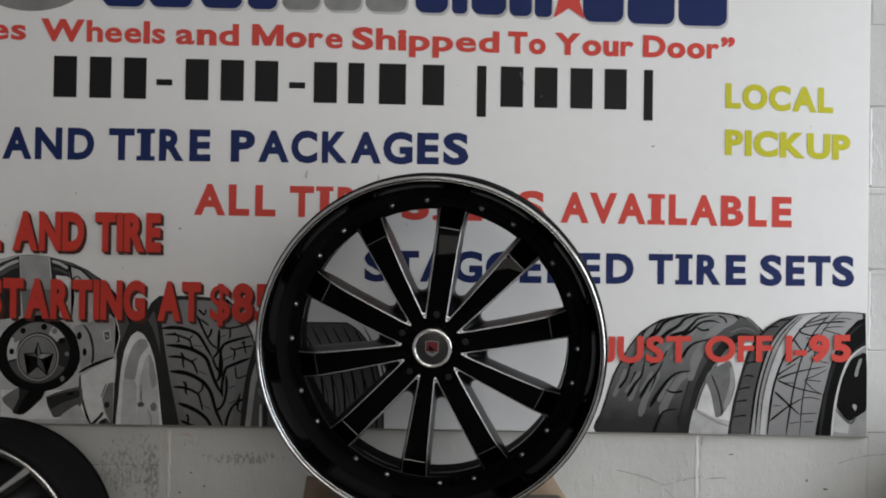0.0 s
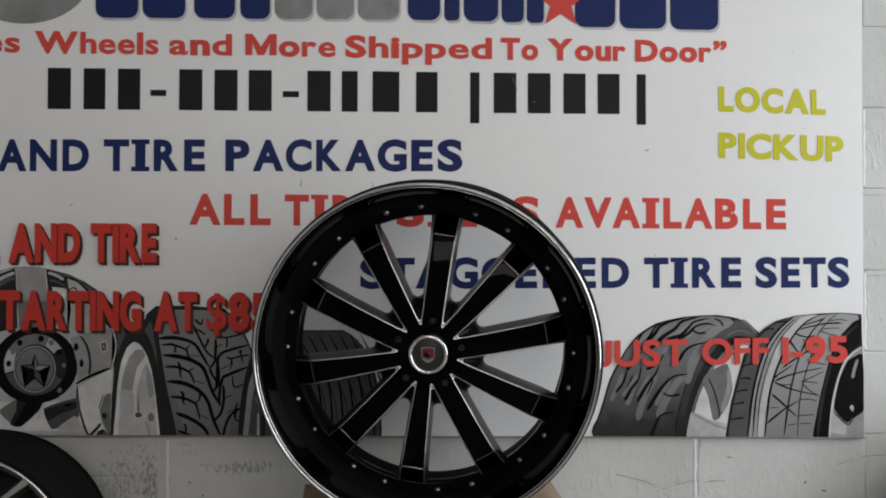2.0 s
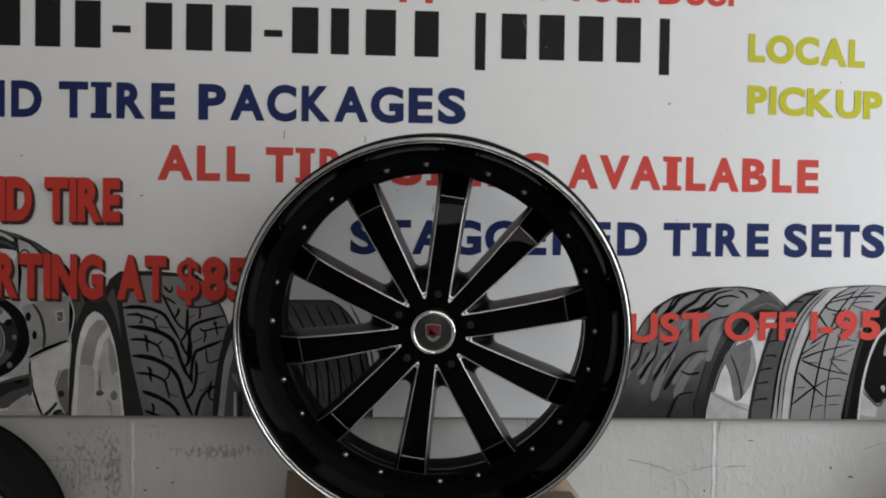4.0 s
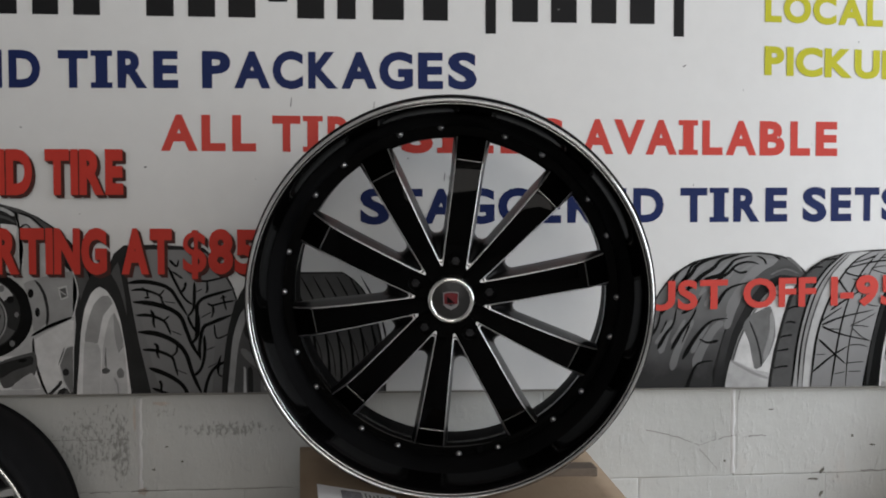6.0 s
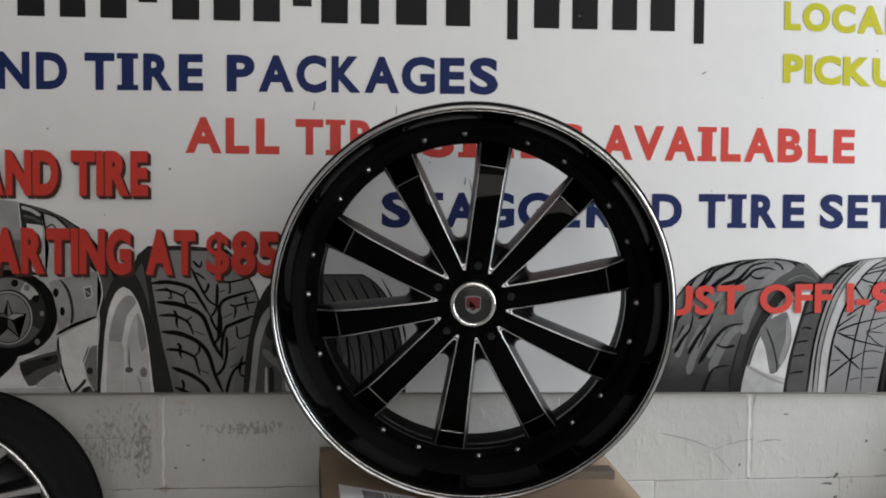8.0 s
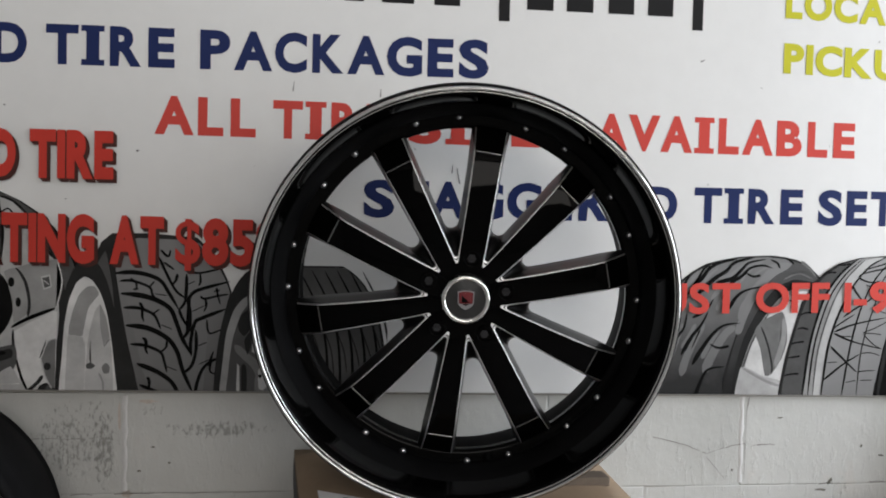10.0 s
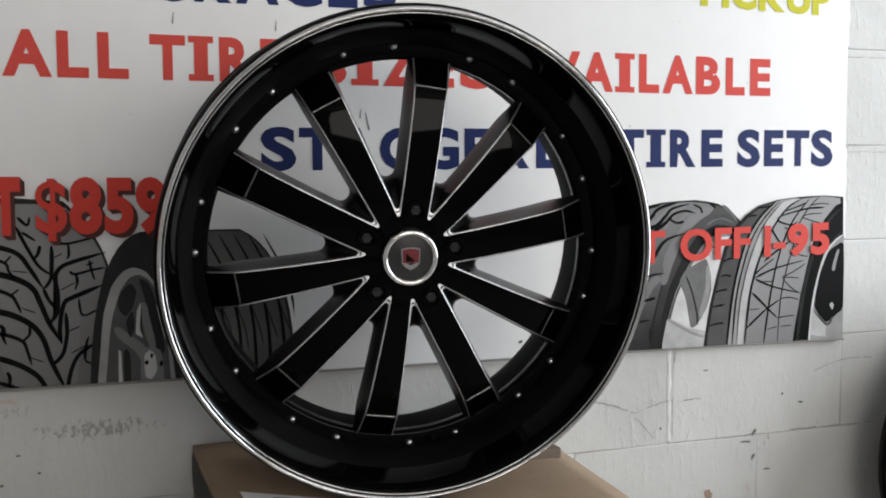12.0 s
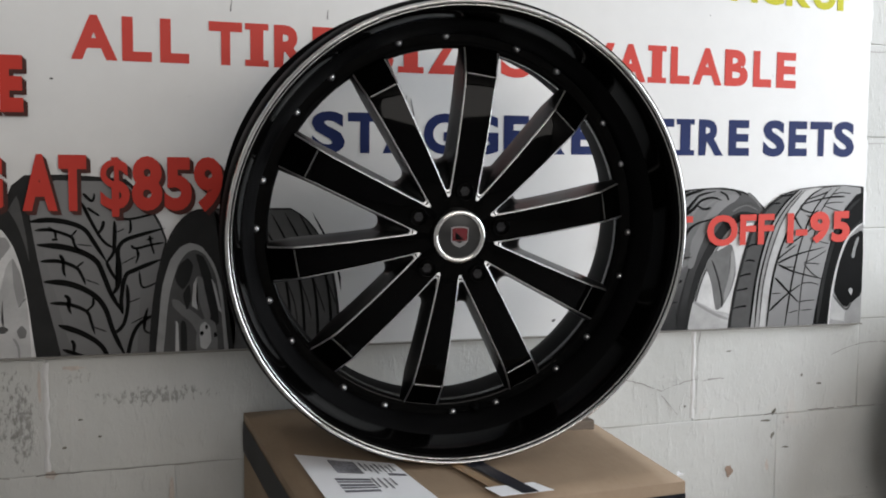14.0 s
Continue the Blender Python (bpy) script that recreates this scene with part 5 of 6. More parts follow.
def gap_loop(wide_first, inset, fillet):
    """The outline of the gap between two spokes, in the plane of the first one's axis: out along one spoke's edge,
    in to a rounded corner by the hub, and out along the other's. inset: how far inside the spokes' edges it runs."""
    sides = []
    for turn, sign, wide in ((0.0, 1, wide_first), (TURN, -1, not wide_first)):
        c, s = math.cos(turn), math.sin(turn)
        sides.append([Vector((c * r - s * sign * (half_width(r, wide) + inset), s * r + c * sign * (half_width(r, wide) + inset))) for r in (OUTER, 0.262) + RIB])
    # straight feet of both edges, run to their meeting point
    (a0, a1), (b0, b1) = [(p[-1], (p[-1] - p[-3]).normalized()) for p in sides]
    den = a1.x * b1.y - a1.y * b1.x
    k = ((b0.x - a0.x) * b1.y - (b0.y - a0.y) * b1.x) / den
    apex = a0 + a1 * k
    half = math.acos(max(-1, min(1, (-a1).dot(-b1)))) / 2
    mid = (-(a1 + b1)).normalized()
    centre = apex + mid * fillet / math.sin(half)
    reach_in = fillet / math.tan(half)
    ta, tb = apex - a1 * reach_in, apex - b1 * reach_in
    va, vb = ta - centre, tb - centre
    ang_a = math.atan2(va.y, va.x)
    sweep = (math.atan2(vb.y, vb.x) - ang_a + math.pi) % (2 * math.pi) - math.pi
    loop = list(sides[0])
    for i in range(1, 8):
        loop.append(a0 + (ta - a0) * i / 8)
    for i in range(9):
        a = ang_a + sweep * i / 8
        loop.append(centre + Vector((math.cos(a), math.sin(a))) * fillet)
    for i in range(7, 0, -1):
        loop.append(b0 + (tb - b0) * i / 8)
    return loop + sides[1][::-1]


def gap_rows(wide_first, layers):
    """Loops of a gap as rows of points: (inset, fillet, extra depth)."""
    rows = []
    for inset, fillet, deep in layers:
        row = []
        for p in gap_loop(wide_first, inset, fillet):
            r = p.length
            y = face_depth(min(r, 0.275)) + deep * (1.0 if r < 0.235 or deep < 0.003 else max(0.25, 1 - (r - 0.235) / 0.05))
            row.append((p.x, y, p.y))
        rows.append(row)
    return rows


def strip_mesh(rows):
    bm = bmesh.new()
    made = [[bm.verts.new(v) for v in row] for row in rows]
    for p, q in zip(made, made[1:]):
        for i in range(len(p) - 1):
            bm.faces.new((p[i], p[i + 1], q[i + 1], q[i])).smooth = True
    for f in bm.faces:
        f.normal_update()
    bmesh.ops.recalc_face_normals(bm, faces=bm.faces)
    if sum(f.normal.y for f in bm.faces) > 0:
        bmesh.ops.reverse_faces(bm, faces=bm.faces)
    return bm


def spoke_mesh(wide):
    """The face of a spoke from the hub to the rim, and its back; its flanks belong to the gaps beside it."""
    bm = bmesh.new()
    front, behind = [], []
    first = gap_loop(wide, 0.0, 0.0034)
    second = [Vector((p.x * math.cos(TURN) + p.y * math.sin(TURN), -p.x * math.sin(TURN) + p.y * math.cos(TURN))) for p in gap_loop(not wide, 0.0, 0.0034)][::-1]
    n = len(first) // 2
    upper, lower = first[:n + 1], second[:n + 1]
    ends = []
    for edge, sign in ((upper, 1), (lower, -1)):
        line = list(edge)
        # past the corner the face runs on to the hub, on the line between two spokes
        tip = line[-1]
        for k in (0.66, 0.33, 0.0):
            r = HUB_IN + (tip.length - HUB_IN) * k
            line.append(tip.normalized() * r)
        ends.append(line)
    for a, b in zip(*ends):
        row = []
        for t in (0.0, 0.12, 0.5, 0.88, 1.0):
            p = b.lerp(a, t)
            row.append(bm.verts.new((p.x, face_depth(min(p.length, 0.279)) - (0.0004 if 0.05 < t < 0.95 else 0.0), p.y)))
        front.append(row)
        behind.append([bm.verts.new((p.x, face_depth(min(p.length, 0.279)) + 0.046 * (1 if p.length < 0.24 else 0.3), p.y)) for p in (b, a)])
    for p, q in zip(front, front[1:]):
        for j in range(4):
            bm.faces.new((p[j], q[j], q[j + 1], p[j + 1])).smooth = True
    for p, q in zip(behind, behind[1:]):
        bm.faces.new((p[0], p[1], q[1], q[0]))
    for f in bm.faces:
        f.normal_update()
    for f in bm.faces:
        is_front = f.verts[0] in {v for row in front for v in row}
        if (f.normal.y > 0) == is_front:
            f.normal_flip()
    return bm


def glint_mesh(wide):
    """A metal strip as painted highlight where the face bends toward the rim."""
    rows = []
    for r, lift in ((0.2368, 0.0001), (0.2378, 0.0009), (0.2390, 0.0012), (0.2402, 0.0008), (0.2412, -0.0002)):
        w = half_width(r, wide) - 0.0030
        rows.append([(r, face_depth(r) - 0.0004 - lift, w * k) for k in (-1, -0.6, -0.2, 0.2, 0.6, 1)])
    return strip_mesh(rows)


FLANKS = ((0.0006, 0.0034, 0.0012), (0.0014, 0.0044, 0.006), (0.0026, 0.0075, 0.016), (0.0044, 0.0112, 0.028), (0.0056, 0.0125, 0.040), (0.0058, 0.0125, 0.052))
EDGES = ((-0.0014, 0.0024, -0.0006), (-0.0007, 0.0028, -0.0005), (0.0001, 0.0033, 0.0003), (0.0007, 0.0037, 0.0014))
kinds = []
for wide in (True, False):
    spoke = part("spoke", spoke_mesh(wide), GLOSS_BLACK, wheel, smooth=False)
    kinds.append((spoke, part("crease", glint_mesh(wide), CREASE_GLINT, spoke, "thin metal strip standing in for a highlight on the bend"),
                  part("spoke_flank", strip_mesh(gap_rows(wide, FLANKS)), FLANK, spoke, "satin black flank round the gap"),
                  part("milled_edge", strip_mesh(gap_rows(wide, EDGES)), MILLED, spoke, "bright milled edge")))
for k in range(10):
    turn = Matrix.Rotation(-(SPOKE0 + k * TURN), 4, "Y")
    first = kinds[k % 2]
    if k < 2:
        first[0].matrix_basis = turn
        continue
    s = new("spoke", first[0].data)
    s.parent, s.matrix_basis = wheel, turn
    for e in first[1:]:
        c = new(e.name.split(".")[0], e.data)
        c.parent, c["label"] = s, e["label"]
# hub boss under the centre cap and its back
bm = bmesh.new()
lathe(bm, [(0.002, 0.0352), (0.044, 0.0340), (0.050, 0.0348), (0.052, 0.0360), (0.052, 0.1), (0.0, 0.100)], 80)
hub = part("hub", bm, GLOSS_BLACK, wheel)
hub.matrix_basis = SEAT

# rivets round the flange, two between each pair of spokes
bm = bmesh.new()
lathe(bm, [(0.0060, 0.0), (0.0055, -0.002), (0.0039, -0.0042), (0.0020, -0.0052), (0.0001, -0.0055)], 14)
riv = part("rivet", bm, RIVET, wheel)
n = 0
for k in range(10):
    for off in (-10.95, 10.95):
        a = SPOKE0 + k * math.pi / 5 + radians(off)
        o = riv if n == 0 else new("rivet", riv.data)
        o.parent = wheel
        o.matrix_basis = Matrix.Translation(at_polar(0.2914, a, 0.0962))
        n += 1
bm = bmesh.new()
lathe(bm, [(0.0085, 0.0), (0.008, -0.004), (0.005, -0.006), (0.0045, -0.014), (0.0001, -0.0145)], 14)
part("valve_stem", bm, BARREL, wheel, "short black valve stem").matrix_basis = Matrix.Translation(at_polar(0.287, radians(-80), 0.097))

# wheel nuts in their pockets
bm = bmesh.new()
lathe(bm, [(0.0140, 0.004), (0.0135, -0.0036), (0.0122, -0.0042), (0.0112, -0.002), (0.0110, 0.010)], 24)
pocket0 = part("nut_pocket", bm, GLOSS_BLACK, wheel)
bm = bmesh.new()
lathe(bm, [(0.0090, 0.012), (0.0090, 0.003), (0.0075, 0.0), (0.0001, -0.0005)], 6)
for f in bm.faces:
    f.smooth = False
nut0 = part("wheel_nut", bm, NUT, wheel, "dull steel wheel nut")
for k in range(5):
    m = SEAT @ Matrix.Translation(at_polar(0.0665, SPOKE0 + radians(1.0 + 72 * k), 0.0315))
    for i, src in enumerate((pocket0, nut0)):
        o = src if k == 0 else new(src.name.split(".")[0], src.data)
        o.parent, o.matrix_basis = wheel, m

# centre cap
bm = bmesh.new()
lathe(bm, [(0.0410, 0.040), (0.0410, 0.026), (0.0390, 0.0205), (0.0355, 0.0190), (0.0325, 0.0205), (0.0310, 0.0245)], 64)
cap = part("cap_ring", bm, CHROME, wheel, "bright chrome ring of the centre cap")
cap.matrix_basis = SEAT
bm = bmesh.new()
lathe(bm, [(0.0312, 0.0240), (0.020, 0.0225), (0.010, 0.0215), (0.0001, 0.0213)], 48)
part("cap_disc", bm, CAP_DARK, cap, "smoked grey disc")


def badge(scale):
    out = []
    for x, z in ((-1, 0.9), (-0.5, 1.02), (0, 1.05), (0.5, 1.02), (1, 0.9), (0.93, 0.2), (0.95, -0.45), (0.55, -0.85), (0, -1.1), (-0.55, -0.85), (-0.95, -0.45), (-0.93, 0.2)):
        out.append((x * 0.0135 * scale, z * 0.0150 * scale))
    return out


bm = bmesh.new()
flat(bm, badge(1.0), 0.0205)
part("cap_badge", bm, RIVET, cap, "small silver shield")
bm = bmesh.new()
flat(bm, clip_poly(badge(0.88), z0=-0.006), 0.0198)
part("cap_enamel", bm, CAP_RED, cap, "red enamel field")
bm = bmesh.new()
flat(bm, [(-0.0065, 0.0075), (0.0065, -0.004), (-0.0065, -0.004)], 0.0192)
flat(bm, [(-0.007, -0.0065), (0.007, -0.0065), (0.0, -0.0095)], 0.0198)
part("cap_mark", bm, BARREL, cap, "dark plain wedge")

WHEEL_C = Vector((-0.0239, -0.3958, 1.2490))
wheel.matrix_basis = Matrix.Translation(WHEEL_C) @ Matrix.Rotation(radians(-6.61), 4, "Z") @ Matrix.Rotation(radians(6.335), 4, "X")

# ---- the carton under the wheel ----
TILT_C = 0.083


def top_z(y):
    return 0.9135 + TILT_C * (y + 0.371)


FRONT_R, BOX_W, BOX_D, BOX_YAW = Vector((0.294, -0.490)), 0.563, 0.484, radians(2.0)
ALONG, ACROSS = Vector((math.cos(BOX_YAW), math.sin(BOX_YAW))), Vector((-math.sin(BOX_YAW), math.cos(BOX_YAW)))


def box_xy(u, v):
    """A point of the carton's plan: u from its left to its right end, v from front to back."""
    return FRONT_R - ALONG * BOX_W * (1 - u) + ACROSS * BOX_D * v


bm = bmesh.new()
NX, NY = 14, 12
grid = {}
for i in range(NX + 1):
    for j in range(NY + 1):
        u, v = i / NX, j / NY
        x, y = box_xy(u, v)
        z = top_z(y)
        rim = min(u, 1 - u, v, 1 - v)
        z -= 0.006 * max(0, 1 - rim / 0.04) ** 2
        z += 0.0025 * math.sin(7 * u + 3 * v) * min(1, rim * 8) - 0.0025
        grid[i, j] = bm.verts.new((x, y, z))
for i in range(NX):
    for j in range(NY):
        bm.faces.new((grid[i, j], grid[i + 1, j], grid[i + 1, j + 1], grid[i, j + 1])).smooth = True
loop = [(i, 0) for i in range(NX)] + [(NX, j) for j in range(NY)] + [(i, NY) for i in range(NX, 0, -1)] + [(0, j) for j in range(NY, 0, -1)]
low = {}
for key in loop:
    c = grid[key].co
    low[key] = bm.verts.new((c.x, c.y, 0.0))
for a, b in zip(loop, loop[1:] + loop[:1]):
    bm.faces.new((grid[a], low[a], low[b], grid[b]))
bm.faces.new([low[k] for k in loop[::-1]])
bmesh.ops.recalc_face_normals(bm, faces=bm.faces)
carton = tagged(part("cardboard_carton", bm, CARDBOARD), "brown cardboard carton with black straps and shipping labels", "box")


def lying(pts, lift):
    """Points (x, y) laid on the carton's sloping top."""
    return [(x, y, top_z(y) + lift) for x, y in pts]


def sheet(name, pts, lift, material, label="", parent=None):
    bm = bmesh.new()
    v = [bm.verts.new(p) for p in lying(pts, lift)]
    f = bm.faces.new(v)
    f.normal_update()
    if f.normal.z < 0:
        f.normal_flip()
    r = bmesh.ops.extrude_face_region(bm, geom=[f])
    for w in [g for g in r["geom"] if isinstance(g, bmesh.types.BMVert)]:
        w.co.z += 0.0004
    bmesh.ops.recalc_face_normals(bm, faces=bm.faces)
    return part(name, bm, material, parent or carton, label)


LABEL = [(-0.247, -0.271), (-0.112, -0.343), (-0.088, -0.500), (-0.236, -0.500)]
lab = sheet("shipping_label", LABEL, 0.001, PAPER, "white printed shipping label")


def on_label(u0, u1, v0, v1):
    def at(u, v):
        return tuple((1 - v) * ((1 - u) * a + u * b) + v * ((1 - u) * d + u * c) for a, b, c, d in zip(*LABEL))
    return [at(u0, v0), at(u1, v0), at(u1, v1), at(u0, v1)]


sheet("data_square", on_label(0.30, 0.56, 0.07, 0.33), 0.0018, plain("label_grey", (0.22, 0.22, 0.24), 0.6, vary=0.9, scale=220), parent=lab)
for k in range(5):
    sheet("barcode_bar", on_label(0.22, 0.56, 0.44 + 0.055 * k, 0.44 + 0.055 * k + (0.034 if k % 2 == 0 else 0.022)), 0.0018, PRINT, parent=lab)
rs = random.Random(11)
for k in range(7):
    u = 0.60 + 0.05 * k
    sheet("print_bar", on_label(u, u + 0.016, 0.08 + 0.02 * (k % 3), 0.20 + 0.12 * rs.random()), 0.0018, PRINT, parent=lab)
for k in range(4):
    sheet("print_bar", on_label(0.58 + 0.06 * k, 0.595 + 0.06 * k, 0.42, 0.56 + 0.1 * rs.random()), 0.0018, PRINT, parent=lab)
sheet("print_bar", on_label(0.80, 0.97, 0.30, 0.345), 0.0018, PRINT, parent=lab)
# black strap across the top and round the end, with a paper tag under it
sheet("strap", [(-0.024, -0.330), (0.006, -0.330), (0.054, -0.497), (0.030, -0.498)], 0.0022, TAPE, "flat black plastic strap")
sheet("paper_tag", [(-0.0147, -0.464), (0.0611, -0.4614), (0.0775, -0.496), (-0.004, -0.499)], 0.0012, PAPER, "torn white paper tag")
sheet("seam_tape", [(-0.044, -0.33), (-0.026, -0.33), (0.022, -0.498), (0.004, -0.499)], 0.0008, CLEAR_TAPE, "strip of brown parcel tape")


def side_strip(name, x0, x1, y0, y1, z0, z1, material, label):
    """A thin strip on a side of the carton; heights run below its top edge."""
    bm = bmesh.new()
    c = []
    for x, y in ((x0, y0), (x1, y1)):
        t = top_z(y)
        c.append(((x, y, t - z0), (x, y, t - z1)))
    v = [bm.verts.new(p) for p in (c[0][0], c[1][0], c[1][1], c[0][1])]
    bm.faces.new(v)
    r = bmesh.ops.solidify(bm, geom=bm.faces[:], thickness=0.0006)
    return part(name, bm, material, carton, label)


OUT = 0.0016
fl, bl, fr = box_xy(0, 0), box_xy(0, 1), box_xy(1, 0)
side_strip("black_band", fl.x - OUT, bl.x - OUT, fl.y, bl.y, 0.022, 0.075, TAPE, "dark printed band")
side_strip("black_band", fl.x, fr.x, fl.y - OUT, fr.y - OUT, 0.026, 0.12, TAPE, "dark printed band")
s0, s1 = box_xy(0, 0.06), box_xy(0, 0.13)
side_strip("strap", s0.x - 2 * OUT, s1.x - 2 * OUT, s0.y, s1.y, 0.004, 0.5, TAPE, "flat black plastic strap")
# torn white corner
sheet("torn_corner", [(0.280, -0.489), (0.2930, -0.487), (0.2915, -0.474), (0.285, -0.481)], 0.0008, PAPER, "torn white corner")
# dark brown block added for a raised carton flap
bm = bmesh.new()
box_into(bm, 0.14, 0.262, -0.262, -0.215, top_z(-0.262) - 0.003, top_z(-0.24) + 0.012, bevel=0.003)
tagged(part("carton_flap", bm, plain("dark_cardboard", (0.13, 0.10, 0.075), 0.8, vary=0.2, scale=90, relief=0.3)), "small dark brown block for a raised carton flap", "packing")

# ---- mounted tyres at either side ----


def tyre_thing(label, outer, inner, width, rubber, grooves, phase):
    t = new("mounted_tyre")
    tagged(t, label, "tyre")
    h = width / 2
    bm = bmesh.new()
    k = outer - inner
    prof = [(inner - 0.004, -h + 0.020), (inner + 0.003, -h + 0.008), (inner + k * 0.12, -h + 0.002), (inner + k * 0.35, -h - 0.004), (inner + k * 0.6, -h - 0.003), (inner + k * 0.8, -h + 0.008), (outer - 0.010, -h + 0.022), (outer - 0.003, -h + 0.036)]
    for g in grooves:
        prof += [(outer, h * g - 0.010), (outer - 0.009, h * g - 0.007), (outer - 0.009, h * g + 0.003), (outer, h * g + 0.006)]
    prof += [(outer - 0.003, h - 0.036), (outer - 0.010, h - 0.022), (inner + k * 0.8, h - 0.008), (inner + k * 0.4, h), (inner, h - 0.02)]
    lathe(bm, prof, 128)
    part("tyre", bm, rubber, t, "black rubber tyre")
    bm = bmesh.new()
    lathe(bm, [(inner + 0.001, -h + 0.012), (inner + 0.0025, -h + 0.004), (inner - 0.002, -h + 0.000), (inner - 0.006, -h + 0.004), (inner - 0.008, -h + 0.012), (inner - 0.022, -h + 0.030), (inner - 0.030, -h + 0.060), (inner - 0.032, 0.0), (inner - 0.020, h - 0.02)], 128)
    part("rim", bm, ALLOY, t, "bright silver rim")
    bm = bmesh.new()
    lathe(bm, [(0.001, -h + 0.045), (0.075, -h + 0.045), (0.085, -h + 0.055), (0.088, -h + 0.09), (0.001, -h + 0.09)], 48)
    part("hub", bm, ALLOY, t)
    bm = bmesh.new()
    lathe(bm, [(0.001, -h + 0.11), (inner - 0.033, -h + 0.11), (inner - 0.033, -h + 0.125), (0.001, -h + 0.125)], 48)
    part("inner_disc", bm, DARK_ALLOY, t, "dark inner face")
    # slim blades that leave the hub off its centre line and meet the rim aslant
    bm = bmesh.new()
    rows = []
    off, end = 0.066, math.sqrt((inner - 0.008) ** 2 - 0.066 ** 2)
    for i in range(6):
        u = i / 5
        x = 0.02 + (end - 0.02) * u
        w = 0.0042 + 0.0030 * u ** 3
        y = -h + 0.034 - 0.026 * u ** 2
        rows.append([bm.verts.new((x, yy, off + z)) for yy, z in ((y + 0.05, -w - 0.008), (y + 0.004, -w - 0.001), (y, -w + 0.001), (y, w - 0.001), (y + 0.004, w + 0.001), (y + 0.05, w + 0.008))])
    for p, q in zip(rows, rows[1:]):
        for jj in range(5):
            f = bm.faces.new((p[jj], q[jj], q[jj + 1], p[jj + 1]))
            f.material_index = 1 if jj in (0, 4) else 0
    bm.faces.new(rows[0])
    bm.faces.new(rows[-1][::-1])
    bmesh.ops.recalc_face_normals(bm, faces=bm.faces)
    sp = part("spoke", bm, [ALLOY, DARK_ALLOY], t)
    for i in range(16):
        m = Matrix.Rotation(-radians(22.5 * i + phase), 4, "Y")
        o = sp if i == 0 else new("spoke", sp.data)
        o.parent, o.matrix_basis = t, m
    return t


left = tyre_thing("black low-profile tyre on a silver spoked wheel", 0.263, 0.236, 0.20, RUBBER, (), 36.0)
left.matrix_basis = Matrix.Translation((-0.947, -0.205, 0.818)) @ Matrix.Rotation(radians(-3), 4, "Z")
right = tyre_thing("dusty black tyre with grooved tread leaning by the block wall", 0.325, 0.235, 0.20, DUSTY, (-0.62, -0.22, 0.22, 0.62), 10.0)
right.matrix_basis = Matrix.Translation((1.362, -0.170, 0.785)) @ Matrix.Rotation(radians(0), 4, "Z")


def plinth(cx, cy, w, d, h):
    bm = bmesh.new()
    box_into(bm, cx - w / 2, cx + w / 2, cy - d / 2, cy + d / 2, 0, h, bevel=0.006)
    tagged(part("cardboard_carton", bm, CARDBOARD), "plain brown cardboard carton under a tyre", "box")


plinth(-0.947, -0.205, 0.56, 0.34, 0.555)
plinth(1.362, -0.20, 0.50, 0.36, 0.461)

# ---- blocks of the wall ----
COURSE, LONG, HEAD = 0.1925, 0.4065, 0.618


def block_mesh(w, h):
    """A painted block: softened front edges, joints recessed beside it."""
    bm = bmesh.new()
    g, e = 0.0, 0.007
    a, b = w / 2 - g, h / 2 - g
    outer = [(-a, -b), (a, -b), (a, b), (-a, b)]
    rows = []
    for inset, y in ((0.0, 0.006), (0.0, -0.00275), (e * 0.4, -0.0029), (e, -0.003)):
        rows.append([bm.verts.new((math.copysign(abs(x) - inset, x), y, math.copysign(abs(z) - inset, z))) for x, z in outer])
    for p, q in zip(rows, rows[1:]):
        for i in range(4):
            bm.faces.new((p[i], p[(i + 1) % 4], q[(i + 1) % 4], q[i])).smooth = True
    bm.faces.new(rows[-1])
    bmesh.ops.recalc_face_normals(bm, faces=bm.faces)
    me = bpy.data.meshes.new("block")
    bm.to_mesh(me)
    bm.free()
    me.materials.append(BLOCK)
    return me


MESHES = {}
rs = random.Random(3)
for row in range(-4, 11):
    z0 = 0.846 + COURSE * row
    if z0 + COURSE > TOP:
        break
    x = HEAD - LONG * 10 + (0 if row % 2 == 0 else LONG / 2)
    while x < X1:
        a, b = max(x, X0), min(x + LONG, X1)
        if b - a > 0.05:
            key = (round(b - a, 3), COURSE)
            if key not in MESHES:
                MESHES[key] = block_mesh(*key)
            o = new("block", MESHES[key])
            o.parent = wall
            o.matrix_basis = Matrix.Translation(((a + b) / 2, 0.003 + rs.uniform(-0.0002, 0.0002), z0 + COURSE / 2))
        x += LONG

RIDGE = plain("thick_white_paint", (0.62, 0.618, 0.61), 0.5, vary=0.06, scale=40, relief=0.15, kind="World")
# ridges of paint that fill some of the upright joints
for x, row in ((HEAD, 0), (HEAD - 3 * LONG, 0), (HEAD + LONG, 2), (HEAD + LONG, 4)):
    z0 = 0.846 + COURSE * row
    bm = bmesh.new()
    n = 16
    rows = []
    for i in range(n + 1):
        z = z0 + 0.006 + (COURSE - 0.012) * i / n
        wob = 0.0009 * math.sin(2.1 * i + row) + 0.0006 * math.sin(5.3 * i)
        half = 0.0036 + 0.0009 * math.sin(1.3 * i + 1)
        rows.append([bm.verts.new((x + wob + half * k, y, z)) for k, y in ((-1.5, 0.0004), (-0.8, -0.0011), (-0.1, -0.0019), (0.7, -0.0016), (1.25, 0.0008))])
    for p, q in zip(rows, rows[1:]):
        for j in range(4):
            bm.faces.new((p[j], p[j + 1], q[j + 1], q[j])).smooth = True
    part("paint_ridge", bm, RIDGE, wall, "thick white paint in a joint")


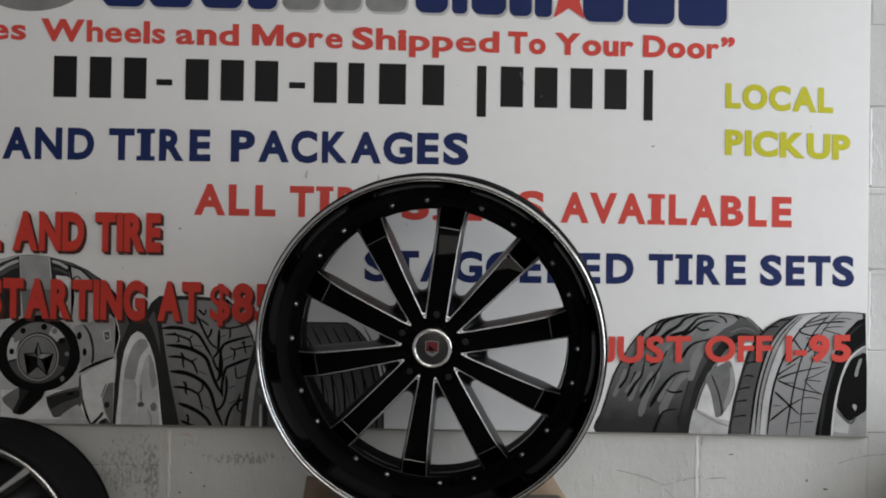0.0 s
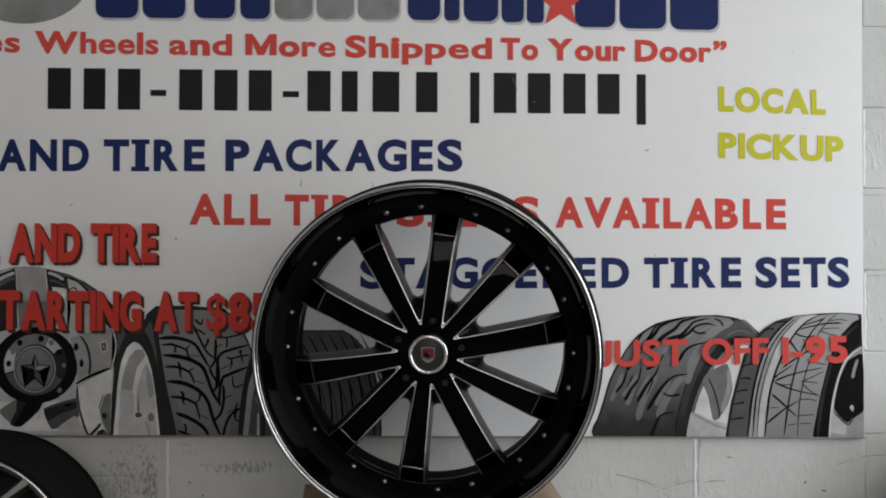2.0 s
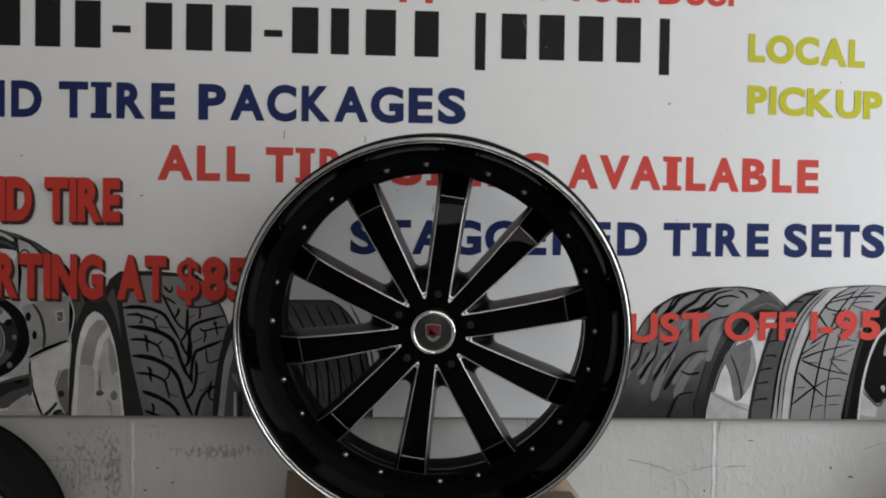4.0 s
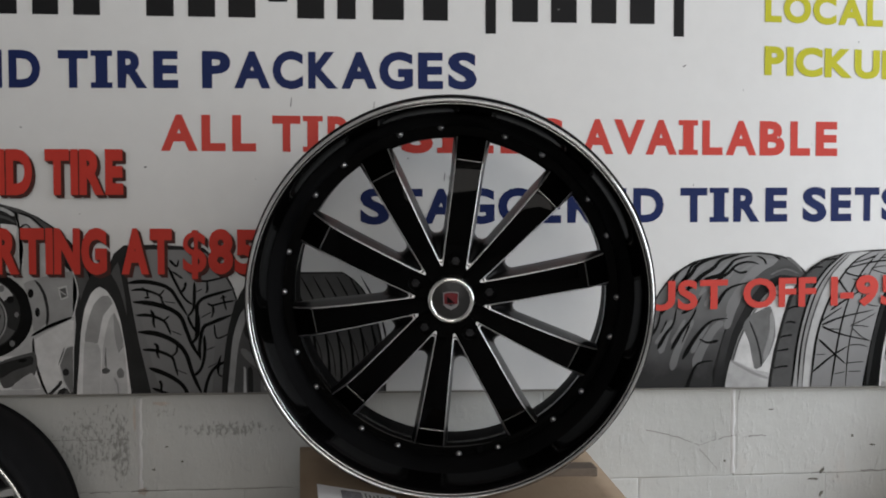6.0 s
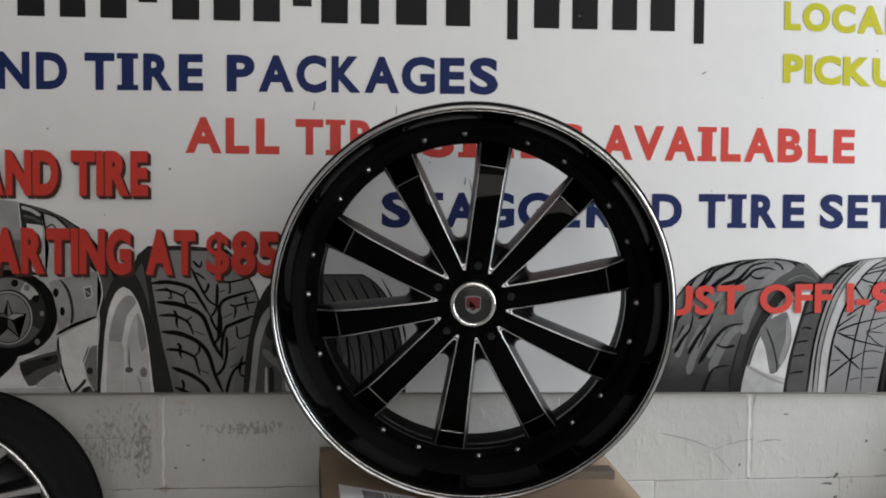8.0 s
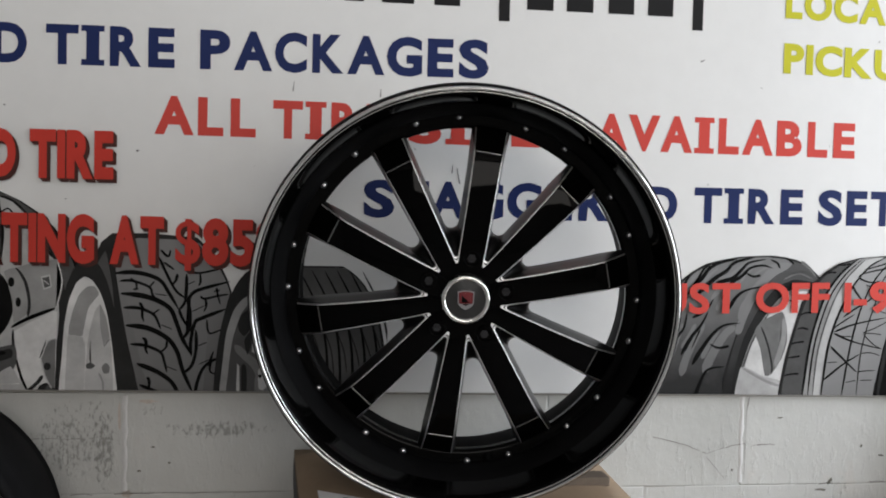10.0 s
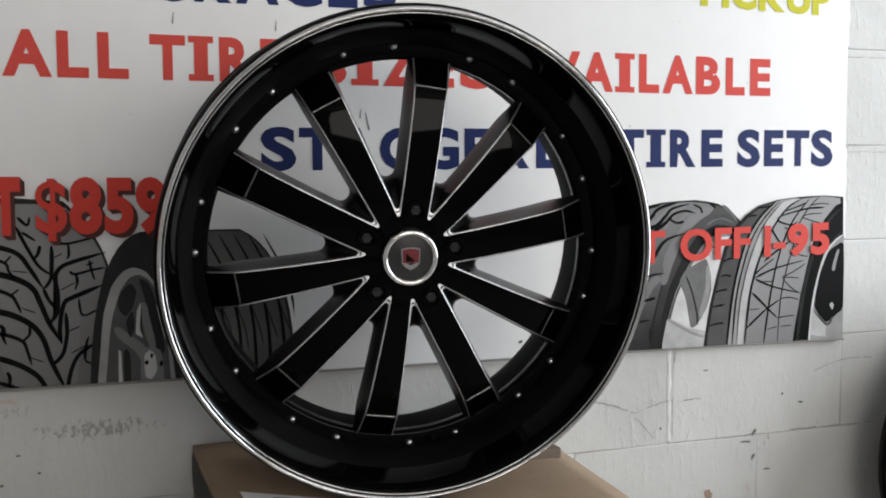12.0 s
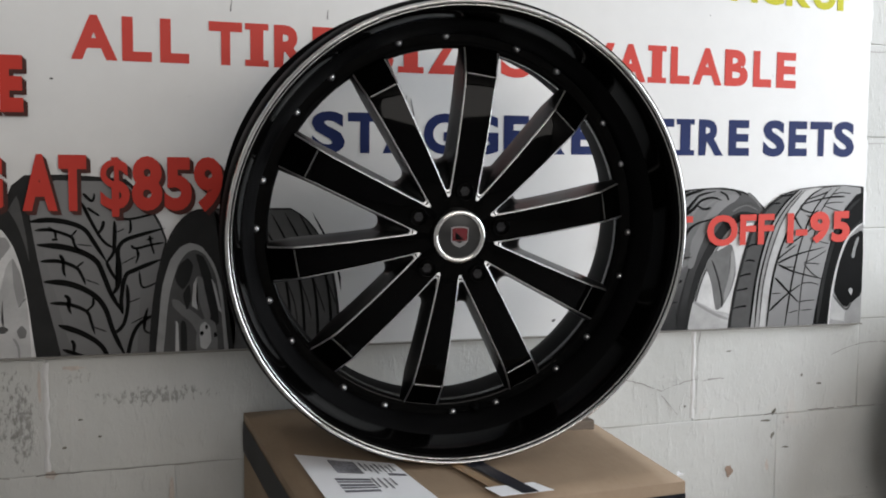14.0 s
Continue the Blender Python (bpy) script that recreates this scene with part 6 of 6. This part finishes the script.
# ---- cracks and chips in the paint of the wall ----
CRACK = plain("old_grime", (0.27, 0.26, 0.245), 0.8, vary=0.3, scale=90)
CHIP = plain("dark_chip", (0.15, 0.145, 0.12), 0.85, vary=0.5, scale=150, kind="World")
PINK = plain("old_pink_paint", (0.50, 0.445, 0.395), 0.8, vary=0.3, scale=90, kind="World")
RUST = plain("bare_brown_chip", (0.26, 0.19, 0.145), 0.85, vary=0.4, scale=120)
rs = random.Random(21)


def crack(x0, z0, x1, z1, sag, wide, name="crack", material=None, n=22):
    """A wavering line of grime on the wall, broken off in places."""
    pts = []
    for i in range(n + 1):
        t = i / n
        pts.append((x0 + (x1 - x0) * t, z0 + (z1 - z0) * t + sag * 4 * t * (1 - t) + rs.uniform(-1, 1) * 0.0013))
    i = 0
    while i < n:
        k = min(n, i + rs.randint(3, 8))
        bm = bmesh.new()
        flat(bm, stroke(pts[i:k + 1], wide * rs.uniform(0.4, 1.1), wide * rs.uniform(0.2, 0.8)), -0.0013)
        part(name, bm, material or CRACK, wall)
        i = k + (0 if rs.random() < 0.5 else 1)


def chip(x, z, rx, rz, material=None, lean=0.0):
    a = [rs.uniform(0.55, 1.15) for _ in range(11)]
    bm = bmesh.new()
    flat(bm, [(x + rx * r * math.cos(2 * math.pi * i / 11) + lean * rz * r * math.sin(2 * math.pi * i / 11), z + rz * r * math.sin(2 * math.pi * i / 11)) for i, r in enumerate(a)], -0.0013)
    part("paint_chip", bm, material or CRACK, wall)


crack(-0.62, 0.847, -0.30, 0.847, 0.0, 0.0026)
crack(-0.95, 0.846, -0.66, 0.846, 0.0, 0.0024)
crack(0.74, 0.847, 0.83, 0.848, 0.0, 0.0022)
crack(0.90, 0.849, 1.08, 0.849, 0.001, 0.0034)
crack(0.43, 0.947, 0.545, 0.912, 0.004, 0.0026)
crack(0.545, 0.912, 0.625, 0.932, 0.003, 0.0028)
crack(0.64, 0.927, 0.69, 0.930, 0.001, 0.0030)
crack(0.955, 0.965, 1.10, 0.985, 0.010, 0.0026)
crack(-0.80, 0.955, -0.66, 0.952, -0.002, 0.0024)
crack(0.545, 0.905, 0.585, 0.860, 0.0, 0.0018)
crack(0.626, 0.86, 0.627, 0.995, 0.0, 0.0014)
crack(0.627, 0.995, 0.632, 1.028, 0.0, 0.0035)
crack(1.012, 1.41, 1.30, 1.412, 0.0, 0.0020)
crack(1.012, 1.60, 1.30, 1.603, 0.0, 0.0020)
for x, z, rx, rz, lean in ((0.814, 0.853, 0.006, 0.011, 0.5), (0.801, 0.834, 0.007, 0.004, 0.0), (0.812, 0.803, 0.005, 0.011, 0.4), (0.791, 0.835, 0.014, 0.003, 0.0), (0.925, 0.905, 0.012, 0.003, 0.0), (0.88, 0.925, 0.004, 0.005, 0.0),
                           (0.305, 1.005, 0.004, 0.003, 0.0), (0.70, 0.985, 0.010, 0.002, 0.0), (0.60, 0.878, 0.003, 0.004, 0.0), (-0.52, 0.905, 0.004, 0.003, 0.0), (-0.55, 0.935, 0.005, 0.002, 0.0), (-0.575, 0.89, 0.006, 0.004, 0.0), (0.845, 0.775, 0.012, 0.003, 0.0)):
    chip(x, z, rx * 0.8, rz * 0.8, CHIP, lean)
for x, z, rx, rz in ((0.708, 0.736, 0.010, 0.014),):
    chip(x, z, rx, rz, RUST)
for x, z, rx, rz in ((-0.598, 0.846, 0.012, 0.009), (-0.405, 0.79, 0.005, 0.035), (-0.612, 0.99, 0.003, 0.03), (0.80, 0.74, 0.004, 0.012), (-0.56, 1.022, 0.02, 0.004)):
    chip(x, z, rx, rz, PINK)
bm = bmesh.new()
flat(bm, oval(0.302, 1.066, 0.004, 0.003, n=10, lean=0.5), level(1.5))
part("scratch", bm, SCUFF, sign)
